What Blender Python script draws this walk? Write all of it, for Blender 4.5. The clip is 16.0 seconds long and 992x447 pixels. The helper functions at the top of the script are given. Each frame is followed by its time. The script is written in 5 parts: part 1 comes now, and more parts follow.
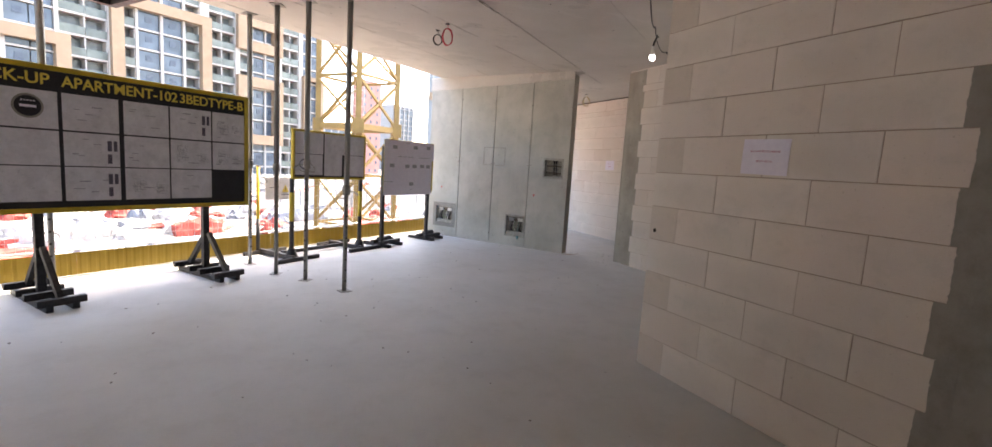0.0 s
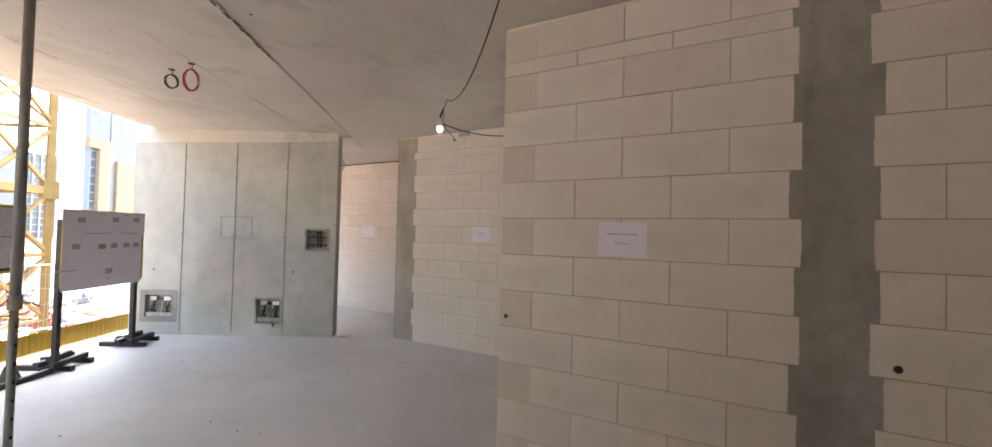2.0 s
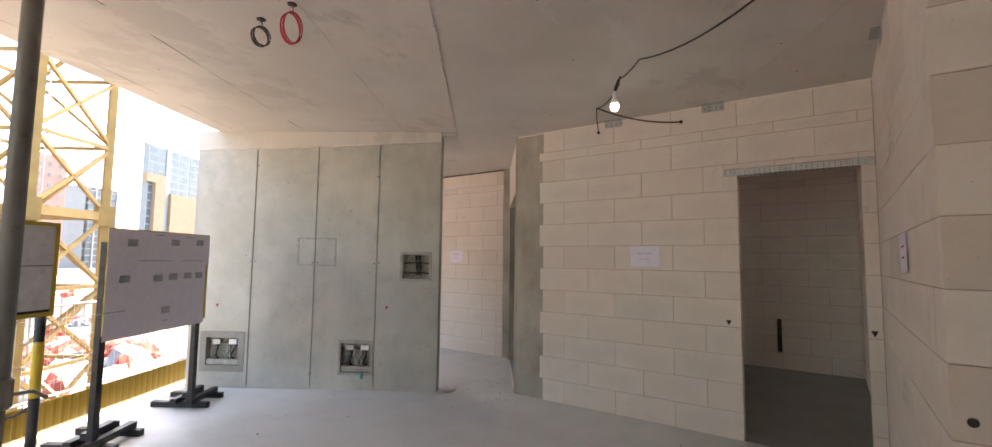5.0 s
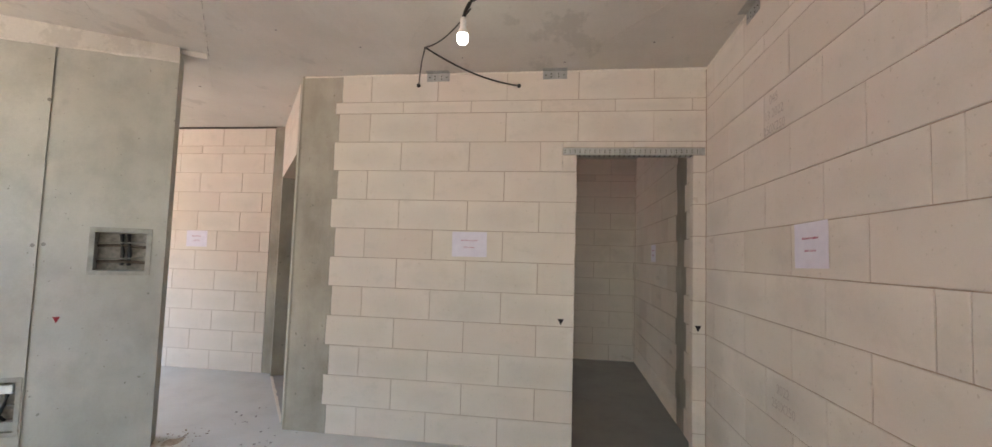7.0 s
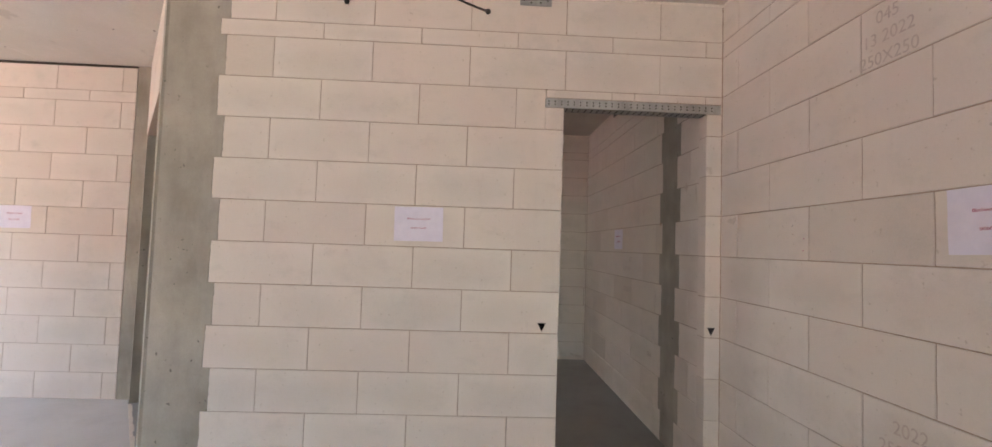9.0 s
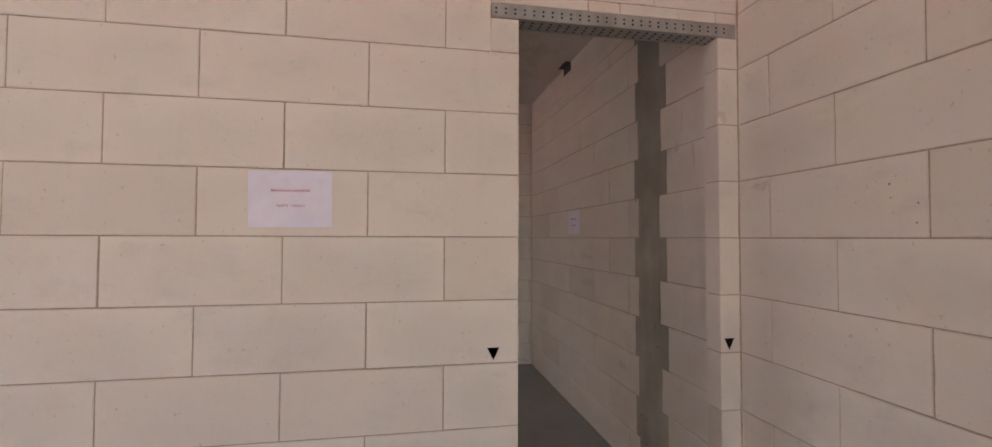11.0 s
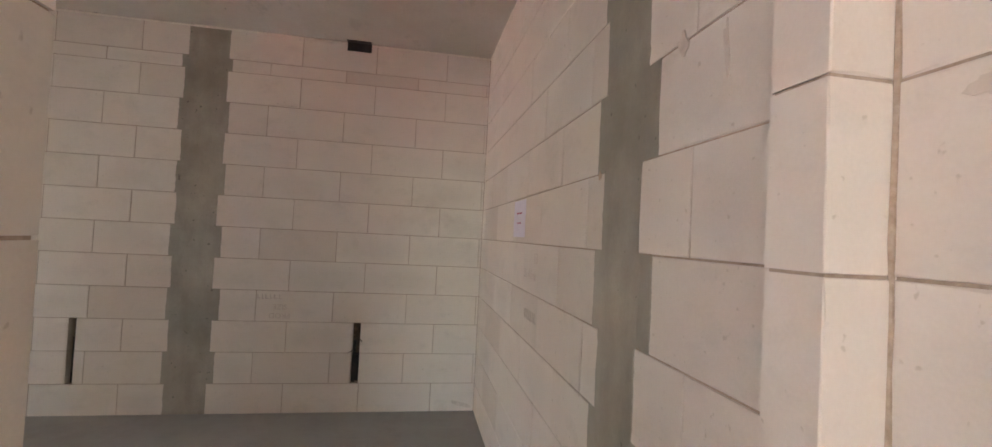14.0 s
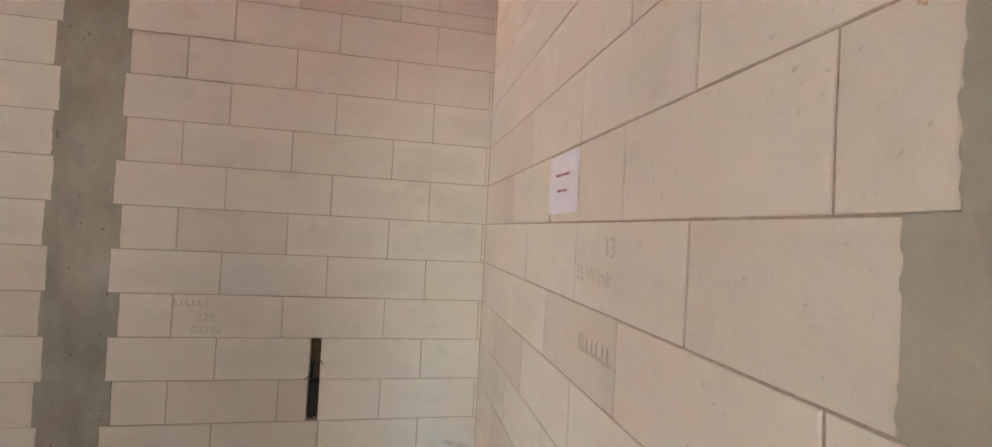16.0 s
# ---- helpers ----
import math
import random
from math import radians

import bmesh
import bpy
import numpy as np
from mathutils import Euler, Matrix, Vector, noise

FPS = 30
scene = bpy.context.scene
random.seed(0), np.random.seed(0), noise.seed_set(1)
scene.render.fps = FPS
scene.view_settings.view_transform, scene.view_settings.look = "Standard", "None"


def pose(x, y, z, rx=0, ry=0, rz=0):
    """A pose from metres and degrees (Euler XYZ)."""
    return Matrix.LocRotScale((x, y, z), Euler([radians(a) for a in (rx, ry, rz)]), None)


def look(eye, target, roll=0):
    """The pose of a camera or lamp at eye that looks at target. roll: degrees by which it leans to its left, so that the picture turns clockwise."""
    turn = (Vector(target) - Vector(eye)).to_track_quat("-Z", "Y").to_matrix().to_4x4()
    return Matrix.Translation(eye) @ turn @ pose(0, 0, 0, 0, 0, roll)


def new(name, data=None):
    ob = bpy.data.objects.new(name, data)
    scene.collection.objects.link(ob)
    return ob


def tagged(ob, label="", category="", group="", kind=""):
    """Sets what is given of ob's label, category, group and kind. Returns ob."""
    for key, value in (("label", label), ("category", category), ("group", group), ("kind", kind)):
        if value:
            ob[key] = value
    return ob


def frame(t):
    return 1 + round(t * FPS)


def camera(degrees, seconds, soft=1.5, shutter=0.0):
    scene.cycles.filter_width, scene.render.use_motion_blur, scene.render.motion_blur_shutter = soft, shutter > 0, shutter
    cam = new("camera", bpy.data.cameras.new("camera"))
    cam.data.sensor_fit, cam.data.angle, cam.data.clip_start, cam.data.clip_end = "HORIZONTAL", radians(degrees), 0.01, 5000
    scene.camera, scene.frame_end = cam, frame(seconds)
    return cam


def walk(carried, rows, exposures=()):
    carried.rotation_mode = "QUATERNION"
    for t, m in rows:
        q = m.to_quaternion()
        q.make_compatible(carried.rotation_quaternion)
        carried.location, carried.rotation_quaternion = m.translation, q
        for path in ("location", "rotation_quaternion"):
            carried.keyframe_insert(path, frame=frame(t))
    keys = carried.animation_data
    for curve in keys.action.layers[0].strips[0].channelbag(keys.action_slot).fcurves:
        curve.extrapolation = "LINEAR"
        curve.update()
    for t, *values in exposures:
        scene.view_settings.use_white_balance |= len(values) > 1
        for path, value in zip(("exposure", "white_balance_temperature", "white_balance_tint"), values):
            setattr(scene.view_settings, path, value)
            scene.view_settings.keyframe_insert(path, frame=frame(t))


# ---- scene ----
cam = camera(92.7, 16.0)
PATH = [
    (0, (0.232, 0.102, 1.488), (1.103, 1.887, 1.249), 3.5),
    (0.5, (0.142, 0.352, 1.534), (1.333, 1.954, 1.397), 3.8),
    (1, (0.033, 0.599, 1.585), (1.608, 1.83, 1.507), 2.2),
    (1.5, (-0.04, 0.826, 1.613), (1.677, 1.853, 1.619), 2.1),
    (2, (-0.021, 1.112, 1.644), (1.685, 2.154, 1.696), 1.4),
    (2.5, (-0.028, 1.503, 1.617), (1.612, 2.643, 1.712), 0.8),
    (3, (0.003, 1.876, 1.604), (1.561, 3.123, 1.733), -0.1),
    (3.2, (0.055, 2.008, 1.602), (1.598, 3.274, 1.734), -0.4),
    (5.3, (0.796, 3.31, 1.594), (2.452, 4.421, 1.754), 0.9),
    (5.5, (0.899, 3.413, 1.589), (2.59, 4.47, 1.743), 0.7),
    (6, (1.119, 3.648, 1.569), (2.93, 4.485, 1.714), 0.9),
    (6.5, (1.385, 3.811, 1.56), (3.3, 4.373, 1.691), 1.3),
    (7, (1.61, 3.962, 1.578), (3.586, 4.242, 1.709), 1.8),
    (7.5, (1.804, 4.157, 1.59), (3.8, 4.188, 1.719), 1.2),
    (8, (2.051, 4.256, 1.571), (4.047, 4.211, 1.687), 1.4),
    (8.5, (2.306, 4.355, 1.56), (4.302, 4.262, 1.659), 1.9),
    (8.7, (2.425, 4.375, 1.549), (4.421, 4.298, 1.645), 1.9),
    (10.8, (3.545, 4.373, 1.516), (5.524, 4.096, 1.583), 0.3),
    (11, (3.634, 4.299, 1.514), (5.601, 3.937, 1.575), 0.2),
    (11.5, (3.831, 4.031, 1.527), (5.793, 3.645, 1.578), 1.3),
    (12, (4.049, 3.854, 1.535), (5.998, 3.41, 1.597), 2.5),
    (12.5, (4.31, 3.73, 1.56), (6.253, 3.261, 1.626), 2.5),
    (13, (4.539, 3.599, 1.555), (6.485, 3.143, 1.621), 2.5),
    (13.5, (4.766, 3.476, 1.554), (6.73, 3.103, 1.617), 2.8),
    (14, (5.009, 3.448, 1.545), (6.978, 3.105, 1.601), 2.9),
    (14.5, (5.257, 3.443, 1.535), (7.23, 3.119, 1.577), 2.5),
    (15, (5.503, 3.389, 1.501), (7.476, 3.066, 1.535), 2.3),
    (15.5, (5.759, 3.361, 1.492), (7.731, 3.03, 1.515), 2.3),
    (16, (6.078, 3.401, 1.475), (8.039, 3.006, 1.508), 3.0),
]
EXPOSURES = [(0.0, 3.80, 7500, 15), (1.0, 3.85, 7750, 14), (1.5, 4.24, 7800, 13), (2.0, 4.16, 7750, 12), (2.5, 3.85, 7850, 14), (3.2, 3.62, 7950, 14), (5.5, 3.92, 7950, 11), (6.0, 3.99, 8150, 9),
             (6.5, 4.32, 7800, 8), (7.5, 4.54, 7600, 11), (8.5, 4.61, 7500, 14), (11.0, 4.45, 7750, 20), (12.5, 4.66, 7850, 22), (13.5, 5.13, 7650, 16), (14.5, 5.86, 7450, 11), (16.0, 6.10, 7650, 10)]
walk(cam, [(t, look(eye, target, roll)) for t, eye, target, roll in PATH], EXPOSURES)

# ---- the plan, in metres ----
TILT_U = radians(33.6)                      # the facade runs along U, its outside is towards V
U = Vector((math.cos(TILT_U), math.sin(TILT_U), 0))
V = Vector((-math.sin(TILT_U), math.cos(TILT_U), 0))
FLOOR = 0.01
CEIL = 3.135                                # soffit over the inner half
CEIL_HIGH = 3.185                           # soffit along the facade
SLAB_V = 5.99                               # edge of the slab above
EDGE_V = 6.45                               # edge of the floor
WALL_A, WALL_E, WALL_B, WALL_C, WALL_F = 2.893, 2.845, 5.517, 9.16, 7.17
COURSE, UNIT = 0.253, 0.603


def uv(u, v, z=0.0):
    p = U * u + V * v
    return Vector((p.x, p.y, z))


# ---- world and sun ----
world = bpy.data.worlds.new("world")
scene.world = world
world.use_nodes = True
sky = world.node_tree.nodes.new("ShaderNodeTexSky")
sky.sky_type = "NISHITA"
sky.sun_disc = False
sky.dust_density = 2.5
SUN_FROM = (uv(1.0, -0.06)).normalized() * math.cos(radians(56)) + Vector((0, 0, math.sin(radians(56))))
sky.sun_elevation = radians(56)
sky.sun_rotation = math.atan2(SUN_FROM.x, SUN_FROM.y)
world.node_tree.nodes["Background"].inputs["Strength"].default_value = 0.118
world.node_tree.links.new(sky.outputs[0], world.node_tree.nodes["Background"].inputs["Color"])
sun = new("sun", bpy.data.lights.new("sun", "SUN"))
sun.data.energy, sun.data.angle, sun.data.color = 2.05, radians(0.53), (1.0, 0.95, 0.87)
sun.matrix_world = look(SUN_FROM * 60, (0, 0, 0))

# ---- materials ----


class Mat:
    """A node material in the making."""

    def __init__(self, name, rough=0.8, metal=0.0):
        self.m = bpy.data.materials.new(name)
        self.m.use_nodes = True
        self.t = self.m.node_tree
        self.b = self.t.nodes["Principled BSDF"]
        self.b.inputs["Roughness"].default_value = rough
        self.b.inputs["Metallic"].default_value = metal
        self.b.inputs["Specular IOR Level"].default_value = 0.35
        self.pos = self.t.nodes.new("ShaderNodeNewGeometry").outputs["Position"]

    def link(self, a, b):
        self.t.links.new(a, b)

    def noise(self, scale, detail=5.0, rough=0.55, stretch=None, offset=(0, 0, 0)):
        n = self.t.nodes.new("ShaderNodeTexNoise")
        n.inputs["Scale"].default_value = scale
        n.inputs["Detail"].default_value = detail
        n.inputs["Roughness"].default_value = rough
        mp = self.t.nodes.new("ShaderNodeMapping")
        mp.inputs["Scale"].default_value = stretch or (1, 1, 1)
        mp.inputs["Location"].default_value = offset
        self.link(self.pos, mp.inputs["Vector"])
        self.link(mp.outputs[0], n.inputs["Vector"])
        return n.outputs["Fac"]

    def ramp(self, fac, stops):
        r = self.t.nodes.new("ShaderNodeValToRGB")
        e = r.color_ramp.elements
        while len(e) < len(stops):
            e.new(0.5)
        for el, (p, c) in zip(e, stops):
            el.position = p
            el.color = (*c, 1) if len(c) == 3 else c
        self.link(fac, r.inputs["Fac"])
        return r.outputs["Color"]

    def grey(self, fac, lo, hi, a=0.0, b=1.0):
        mr = self.t.nodes.new("ShaderNodeMapRange")
        for k, v in zip(("From Min", "From Max", "To Min", "To Max"), (lo, hi, a, b)):
            mr.inputs[k].default_value = v
        self.link(fac, mr.inputs["Value"])
        return mr.outputs[0]

    def mix(self, fac, a, b, kind="MIX"):
        x = self.t.nodes.new("ShaderNodeMix")
        x.data_type, x.blend_type = "RGBA", kind
        for s, v in ((x.inputs[0], fac), (x.inputs[6], a), (x.inputs[7], b)):
            if isinstance(v, (int, float)):
                s.default_value = v
            elif isinstance(v, tuple):
                s.default_value = (*v, 1)
            else:
                self.link(v, s)
        return x.outputs[2]

    def heart(self):
        """Distance from the middle of a block, for the dark damp heart left by curing."""
        gen = self.t.nodes.new("ShaderNodeTexCoord").outputs["Generated"]
        mp = self.t.nodes.new("ShaderNodeMapping")
        mp.inputs["Location"].default_value = (-0.5, 0.0, -0.5)
        mp.inputs["Scale"].default_value = (1.0, 0.0, 1.15)
        self.link(gen, mp.inputs["Vector"])
        ln = self.t.nodes.new("ShaderNodeVectorMath")
        ln.operation = "LENGTH"
        self.link(mp.outputs[0], ln.inputs[0])
        return ln.outputs["Value"]

    def random(self):
        return self.t.nodes.new("ShaderNodeObjectInfo").outputs["Random"]

    def island(self):
        return self.t.nodes.new("ShaderNodeNewGeometry").outputs["Random Per Island"]

    def bump(self, fac, strength=0.2, dist=0.01):
        n = self.t.nodes.new("ShaderNodeBump")
        n.inputs["Strength"].default_value = strength
        n.inputs["Distance"].default_value = dist
        self.link(fac, n.inputs["Height"])
        if self.b.inputs["Normal"].links:
            self.link(self.b.inputs["Normal"].links[0].from_socket, n.inputs["Normal"])
        self.link(n.outputs[0], self.b.inputs["Normal"])

    def colour(self, c):
        if isinstance(c, tuple):
            self.b.inputs["Base Color"].default_value = (*c, 1)
        else:
            self.link(c, self.b.inputs["Base Color"])
        return self.m

    def rough(self, fac):
        self.link(fac, self.b.inputs["Roughness"])


def plain(name, c, rough=0.6, metal=0.0, vary=0.12, scale=30.0):
    """A painted or moulded surface with faint mottling and fine relief."""
    m = Mat(name, rough, metal)
    n = m.noise(scale, 6)
    lo = tuple(v * (1 - vary) for v in c)
    hi = tuple(min(1, v * (1 + vary)) for v in c)
    m.bump(n, 0.06, 0.003)
    m.rough(m.grey(m.noise(scale * 0.4), 0.3, 0.7, max(0.05, rough - 0.08), min(1, rough + 0.08)))
    return m.colour(m.ramp(n, [(0.3, lo), (0.7, hi)]))


def make_aac(name, k):
    m = Mat(name, 0.92)
    tone = m.ramp(m.random(), [(0.0, (0.575, 0.495, 0.43)), (0.10, (0.667, 0.581, 0.515)), (0.5, (0.702, 0.62, 0.556)),
                               (0.85, (0.725, 0.649, 0.585)), (1.0, (0.673, 0.608, 0.556))])
    big = m.noise(2.6, 4, 0.5)
    tone = m.mix(m.grey(big, 0.35, 0.75, 0.0, 0.5), tone, (0.62, 0.55, 0.491))
    tint = m.noise(1.1, 4, 0.55, None, (4, 8, 2))
    tone = m.mix(m.grey(tint, 0.40, 0.62, 0.0, 0.35), tone, (0.702, 0.673, 0.585))
    smudge = m.noise(5.5, 6, 0.65, (1, 1, 1.8), (2, 5, 9))
    tone = m.mix(m.grey(smudge, 0.54, 0.72, 0.0, 0.48), tone, (0.55, 0.497, 0.439))
    grime = m.noise(1.9, 8, 0.72, (1, 1, 1.3), (11, 3, 6))
    tone = m.mix(m.grey(grime, 0.56, 0.70, 0.0, 0.4), tone, (0.47, 0.445, 0.385))
    heart = m.grey(m.mix(0.35, m.heart(), m.noise(7, 4, 0.6, None, (5, 1, 3))), 0.30, 0.62, 0.55, 0.0)
    tone = m.mix(m.mix(1.0, heart, m.grey(m.random(), 0.2, 0.9), "MULTIPLY"), tone, (0.575, 0.525, 0.462))
    streak = m.noise(4.0, 5, 0.6, (3.0, 3.0, 0.5))
    tone = m.mix(m.grey(streak, 0.6, 0.8, 0.0, 0.25), tone, (0.538, 0.48, 0.421))
    fine = m.noise(160, 4, 0.6)
    tone = m.mix(m.grey(fine, 0.3, 0.7, 0.0, 0.22), tone, (0.796, 0.72, 0.655))
    pits = m.noise(55, 2, 0.4)
    pit = m.grey(pits, 0.715, 0.765, 0.0, 0.65)
    tone = m.mix(pit, tone, (0.491, 0.421, 0.351))
    if k != 1.0:
        tone = m.mix(1.0, tone, (k, k * 0.98, k * 0.95), "MULTIPLY")
    m.bump(fine, 0.10, 0.003)
    m.bump(pits, 0.05, 0.003)
    m.bump(m.noise(9, 3), 0.10, 0.01)
    return m.colour(tone)


def make_concrete(name, lo, mid, hi, rough=0.75, blot=0.9, streaks=0.5, offset=(0, 0, 0), grain=0.45):
    m = Mat(name, rough)
    a = m.noise(blot, 6, 0.6, None, offset)
    c = m.ramp(a, [(0.30, lo), (0.5, mid), (0.70, hi)])
    b = m.noise(5.5, 7, 0.65, (1, 1, grain), offset)
    c = m.mix(m.grey(b, 0.45, 0.75, 0.0, 0.45), c, tuple(v * 0.78 for v in lo))
    s = m.noise(1.5, 4, 0.55, (2.2, 2.2, 0.25), offset)
    c = m.mix(m.grey(s, 0.52, 0.75, 0.0, streaks), c, tuple(min(1, v * 1.12) for v in hi))
    f = m.noise(90, 5, 0.7)
    c = m.mix(m.grey(f, 0.3, 0.75, 0.0, 0.2), c, tuple(v * 0.8 for v in lo))
    pit = m.grey(m.noise(34, 2, 0.3), 0.74, 0.78, 0.0, 0.75)
    c = m.mix(pit, c, tuple(v * 0.45 for v in lo))
    m.bump(f, 0.07, 0.002)
    m.bump(b, 0.10, 0.01)
    m.rough(m.grey(a, 0.3, 0.7, rough - 0.1, min(1, rough + 0.1)))
    return m.colour(c)


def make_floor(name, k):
    """Cement screed; k scales the tone."""
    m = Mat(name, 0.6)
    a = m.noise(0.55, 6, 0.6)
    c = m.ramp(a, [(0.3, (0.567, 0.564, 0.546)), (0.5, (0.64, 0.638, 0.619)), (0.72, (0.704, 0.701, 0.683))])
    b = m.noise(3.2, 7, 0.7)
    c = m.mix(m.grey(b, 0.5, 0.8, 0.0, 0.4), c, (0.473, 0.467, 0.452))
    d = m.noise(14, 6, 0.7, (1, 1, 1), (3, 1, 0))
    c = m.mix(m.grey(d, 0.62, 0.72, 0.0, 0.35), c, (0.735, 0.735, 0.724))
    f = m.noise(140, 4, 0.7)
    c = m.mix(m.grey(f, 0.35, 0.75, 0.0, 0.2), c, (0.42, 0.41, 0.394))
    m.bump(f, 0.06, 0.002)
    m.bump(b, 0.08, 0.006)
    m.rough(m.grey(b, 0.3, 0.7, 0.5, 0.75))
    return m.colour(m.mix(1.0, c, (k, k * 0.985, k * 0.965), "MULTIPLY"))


def make_soffit():
    m = Mat("slab_soffit", 0.7)
    a = m.noise(0.8, 6, 0.62)
    c = m.ramp(a, [(0.3, (0.506, 0.468, 0.413)), (0.5, (0.589, 0.544, 0.49)), (0.7, (0.66, 0.616, 0.561))])
    patch = m.grey(m.noise(1.1, 7, 0.72, (0.8, 1.3, 1), (7, 2, 0)), 0.56, 0.60)
    c = m.mix(m.mix(0.5, (0, 0, 0), patch), c, (0.429, 0.396, 0.352))
    lime = m.grey(m.noise(2.3, 6, 0.7, (0.5, 1.7, 1), (1, 9, 0)), 0.58, 0.68, 0.0, 0.5)
    c = m.mix(lime, c, (0.66, 0.627, 0.583))
    spots = m.grey(m.noise(16, 1, 0.2), 0.81, 0.825)
    c = m.mix(spots, c, (0.10, 0.09, 0.08))
    f = m.noise(70, 5, 0.7)
    c = m.mix(m.grey(f, 0.3, 0.75, 0.0, 0.15), c, (0.24, 0.22, 0.2))
    m.bump(f, 0.05, 0.002)
    m.bump(a, 0.15, 0.02)
    m.rough(m.grey(a, 0.3, 0.7, 0.45, 0.75))
    return m.colour(c)


def make_stained():
    """Pier concrete with dark greenish blotches."""
    m = Mat("blotched_pier_concrete", 0.75)
    a = m.noise(1.3, 6, 0.6)
    c = m.ramp(a, [(0.3, (0.25, 0.235, 0.205)), (0.5, (0.32, 0.30, 0.265)), (0.7, (0.38, 0.36, 0.32))])
    d = m.noise(2.6, 7, 0.7, (1, 1, 0.7), (0, 3, 4))
    c = m.mix(m.grey(d, 0.48, 0.68, 0.0, 0.5), c, (0.15, 0.15, 0.115))
    e = m.noise(11, 6, 0.7)
    c = m.mix(m.grey(e, 0.5, 0.75, 0.0, 0.4), c, (0.16, 0.155, 0.125))
    m.bump(e, 0.12, 0.006)
    m.bump(m.noise(80, 4), 0.08, 0.002)
    return m.colour(c)


def make_mortar():
    m = Mat("mortar", 0.95)
    n = m.noise(60, 5, 0.7)
    m.bump(n, 0.4, 0.004)
    return m.colour(m.ramp(n, [(0.3, (0.31, 0.23, 0.175)), (0.7, (0.49, 0.39, 0.31))]))


def make_yellow(name, k):
    m = Mat(name, 0.45)
    n = m.noise(5, 6, 0.65, (1, 1, 0.4))
    c = m.ramp(n, [(0.35, (0.44 * k, 0.31 * k, 0.02)), (0.65, (0.54 * k, 0.38 * k, 0.035))])
    w = m.grey(m.noise(38, 5, 0.7), 0.66, 0.72)
    m.bump(m.noise(60), 0.08, 0.002)
    return m.colour(m.mix(w, c, (0.16, 0.12, 0.06)))


def make_paper():
    m = Mat("paper", 0.7)
    n = m.noise(18, 5, 0.6)
    m.bump(m.noise(6, 3), 0.25, 0.01)
    return m.colour(m.ramp(n, [(0.3, (0.70, 0.665, 0.76)), (0.7, (0.77, 0.735, 0.82))]))


def make_leaflet():
    """Plotted drawing sheets, greyish with faint lines."""
    m = Mat("drawing_sheet", 0.55)
    n = m.noise(7, 6, 0.75)
    c = m.ramp(n, [(0.35, (0.52, 0.51, 0.54)), (0.62, (0.66, 0.65, 0.68))])
    ink = m.grey(m.noise(26, 4, 0.8), 0.60, 0.66, 0.0, 0.35)
    m.bump(m.noise(4, 2), 0.2, 0.01)
    return m.colour(m.mix(ink, c, (0.28, 0.28, 0.31)))


def make_steel(name, c, rough=0.45, rust=0.3, metal=0.75):
    m = Mat(name, rough, metal)
    n = m.noise(14, 6, 0.7, (1, 1, 0.4))
    col = m.ramp(n, [(0.3, tuple(v * 0.75 for v in c)), (0.7, tuple(min(1, v * 1.2) for v in c))])
    r = m.grey(m.noise(23, 6, 0.7), 0.58, 0.70, 0.0, rust)
    m.bump(n, 0.1, 0.002)
    m.rough(m.grey(n, 0.3, 0.7, rough - 0.1, rough + 0.15))
    return m.colour(m.mix(r, col, (0.16, 0.08, 0.04)))


def make_ground():
    m = Mat("building_site_ground", 0.95)
    a = m.noise(0.05, 8, 0.65)
    c = m.ramp(a, [(0.3, (0.14, 0.123, 0.107)), (0.55, (0.19, 0.172, 0.152)), (0.75, (0.25, 0.233, 0.213))])
    b = m.noise(0.7, 8, 0.75)
    c = m.mix(m.grey(b, 0.45, 0.7, 0, 0.5), c, (0.26, 0.23, 0.2))
    m.bump(b, 0.5, 0.3)
    return m.colour(c)


def make_glass(name, c, rough=0.08):
    m = Mat(name, rough)
    n = m.noise(0.35, 3)
    m.b.inputs["Specular IOR Level"].default_value = 0.35
    return m.colour(m.ramp(n, [(0.35, tuple(v * 0.6 for v in c)), (0.65, c)]))


AAC, MORTAR, SCREED, SOFFIT = make_aac("aerated_concrete_block", 1.0), make_mortar(), make_floor("dusty_cement_screed", 0.9), make_soffit()
DARK_SCREED = make_floor("darker_cement_screed", 0.52)
CAST = make_concrete("cast_concrete_wall", (0.36, 0.348, 0.303), (0.46, 0.444, 0.394), (0.555, 0.533, 0.476), 0.62, 0.95, 0.25, grain=0.9)
PIER = make_concrete("pier_concrete", (0.25, 0.226, 0.184), (0.36, 0.329, 0.275), (0.465, 0.427, 0.363), 0.7, 1.7, 0.4, (4, 3, 1))
BLOTCHED = make_stained()


CRACK = plain("open_crack", (0.11, 0.095, 0.08), 0.95, 0.0, 0.4, 40)
OCHRE = plain("ochre_wire", (0.42, 0.33, 0.14), 0.5)
AAC_END = make_aac("rough_block_end", 0.86)
FRAME_CONC = make_concrete("cement_frame", (0.20, 0.19, 0.17), (0.26, 0.245, 0.22), (0.32, 0.30, 0.27), 0.8, 3.0, 0.3, (1, 7, 2))
OUTLINE = plain("thin_cement", (0.33, 0.32, 0.28), 0.85, 0.0, 0.2, 12)
YELLOW, PAPER, SHEET = make_yellow("yellow_paint", 1.0), make_paper(), make_leaflet()
TOE = make_yellow("dull_yellow_toe_board", 0.5)
GALV = make_steel("galvanised_steel", (0.42, 0.42, 0.41), 0.45, 0.15)
PROP = make_steel("prop_steel", (0.30, 0.29, 0.265), 0.55, 0.5, 0.35)
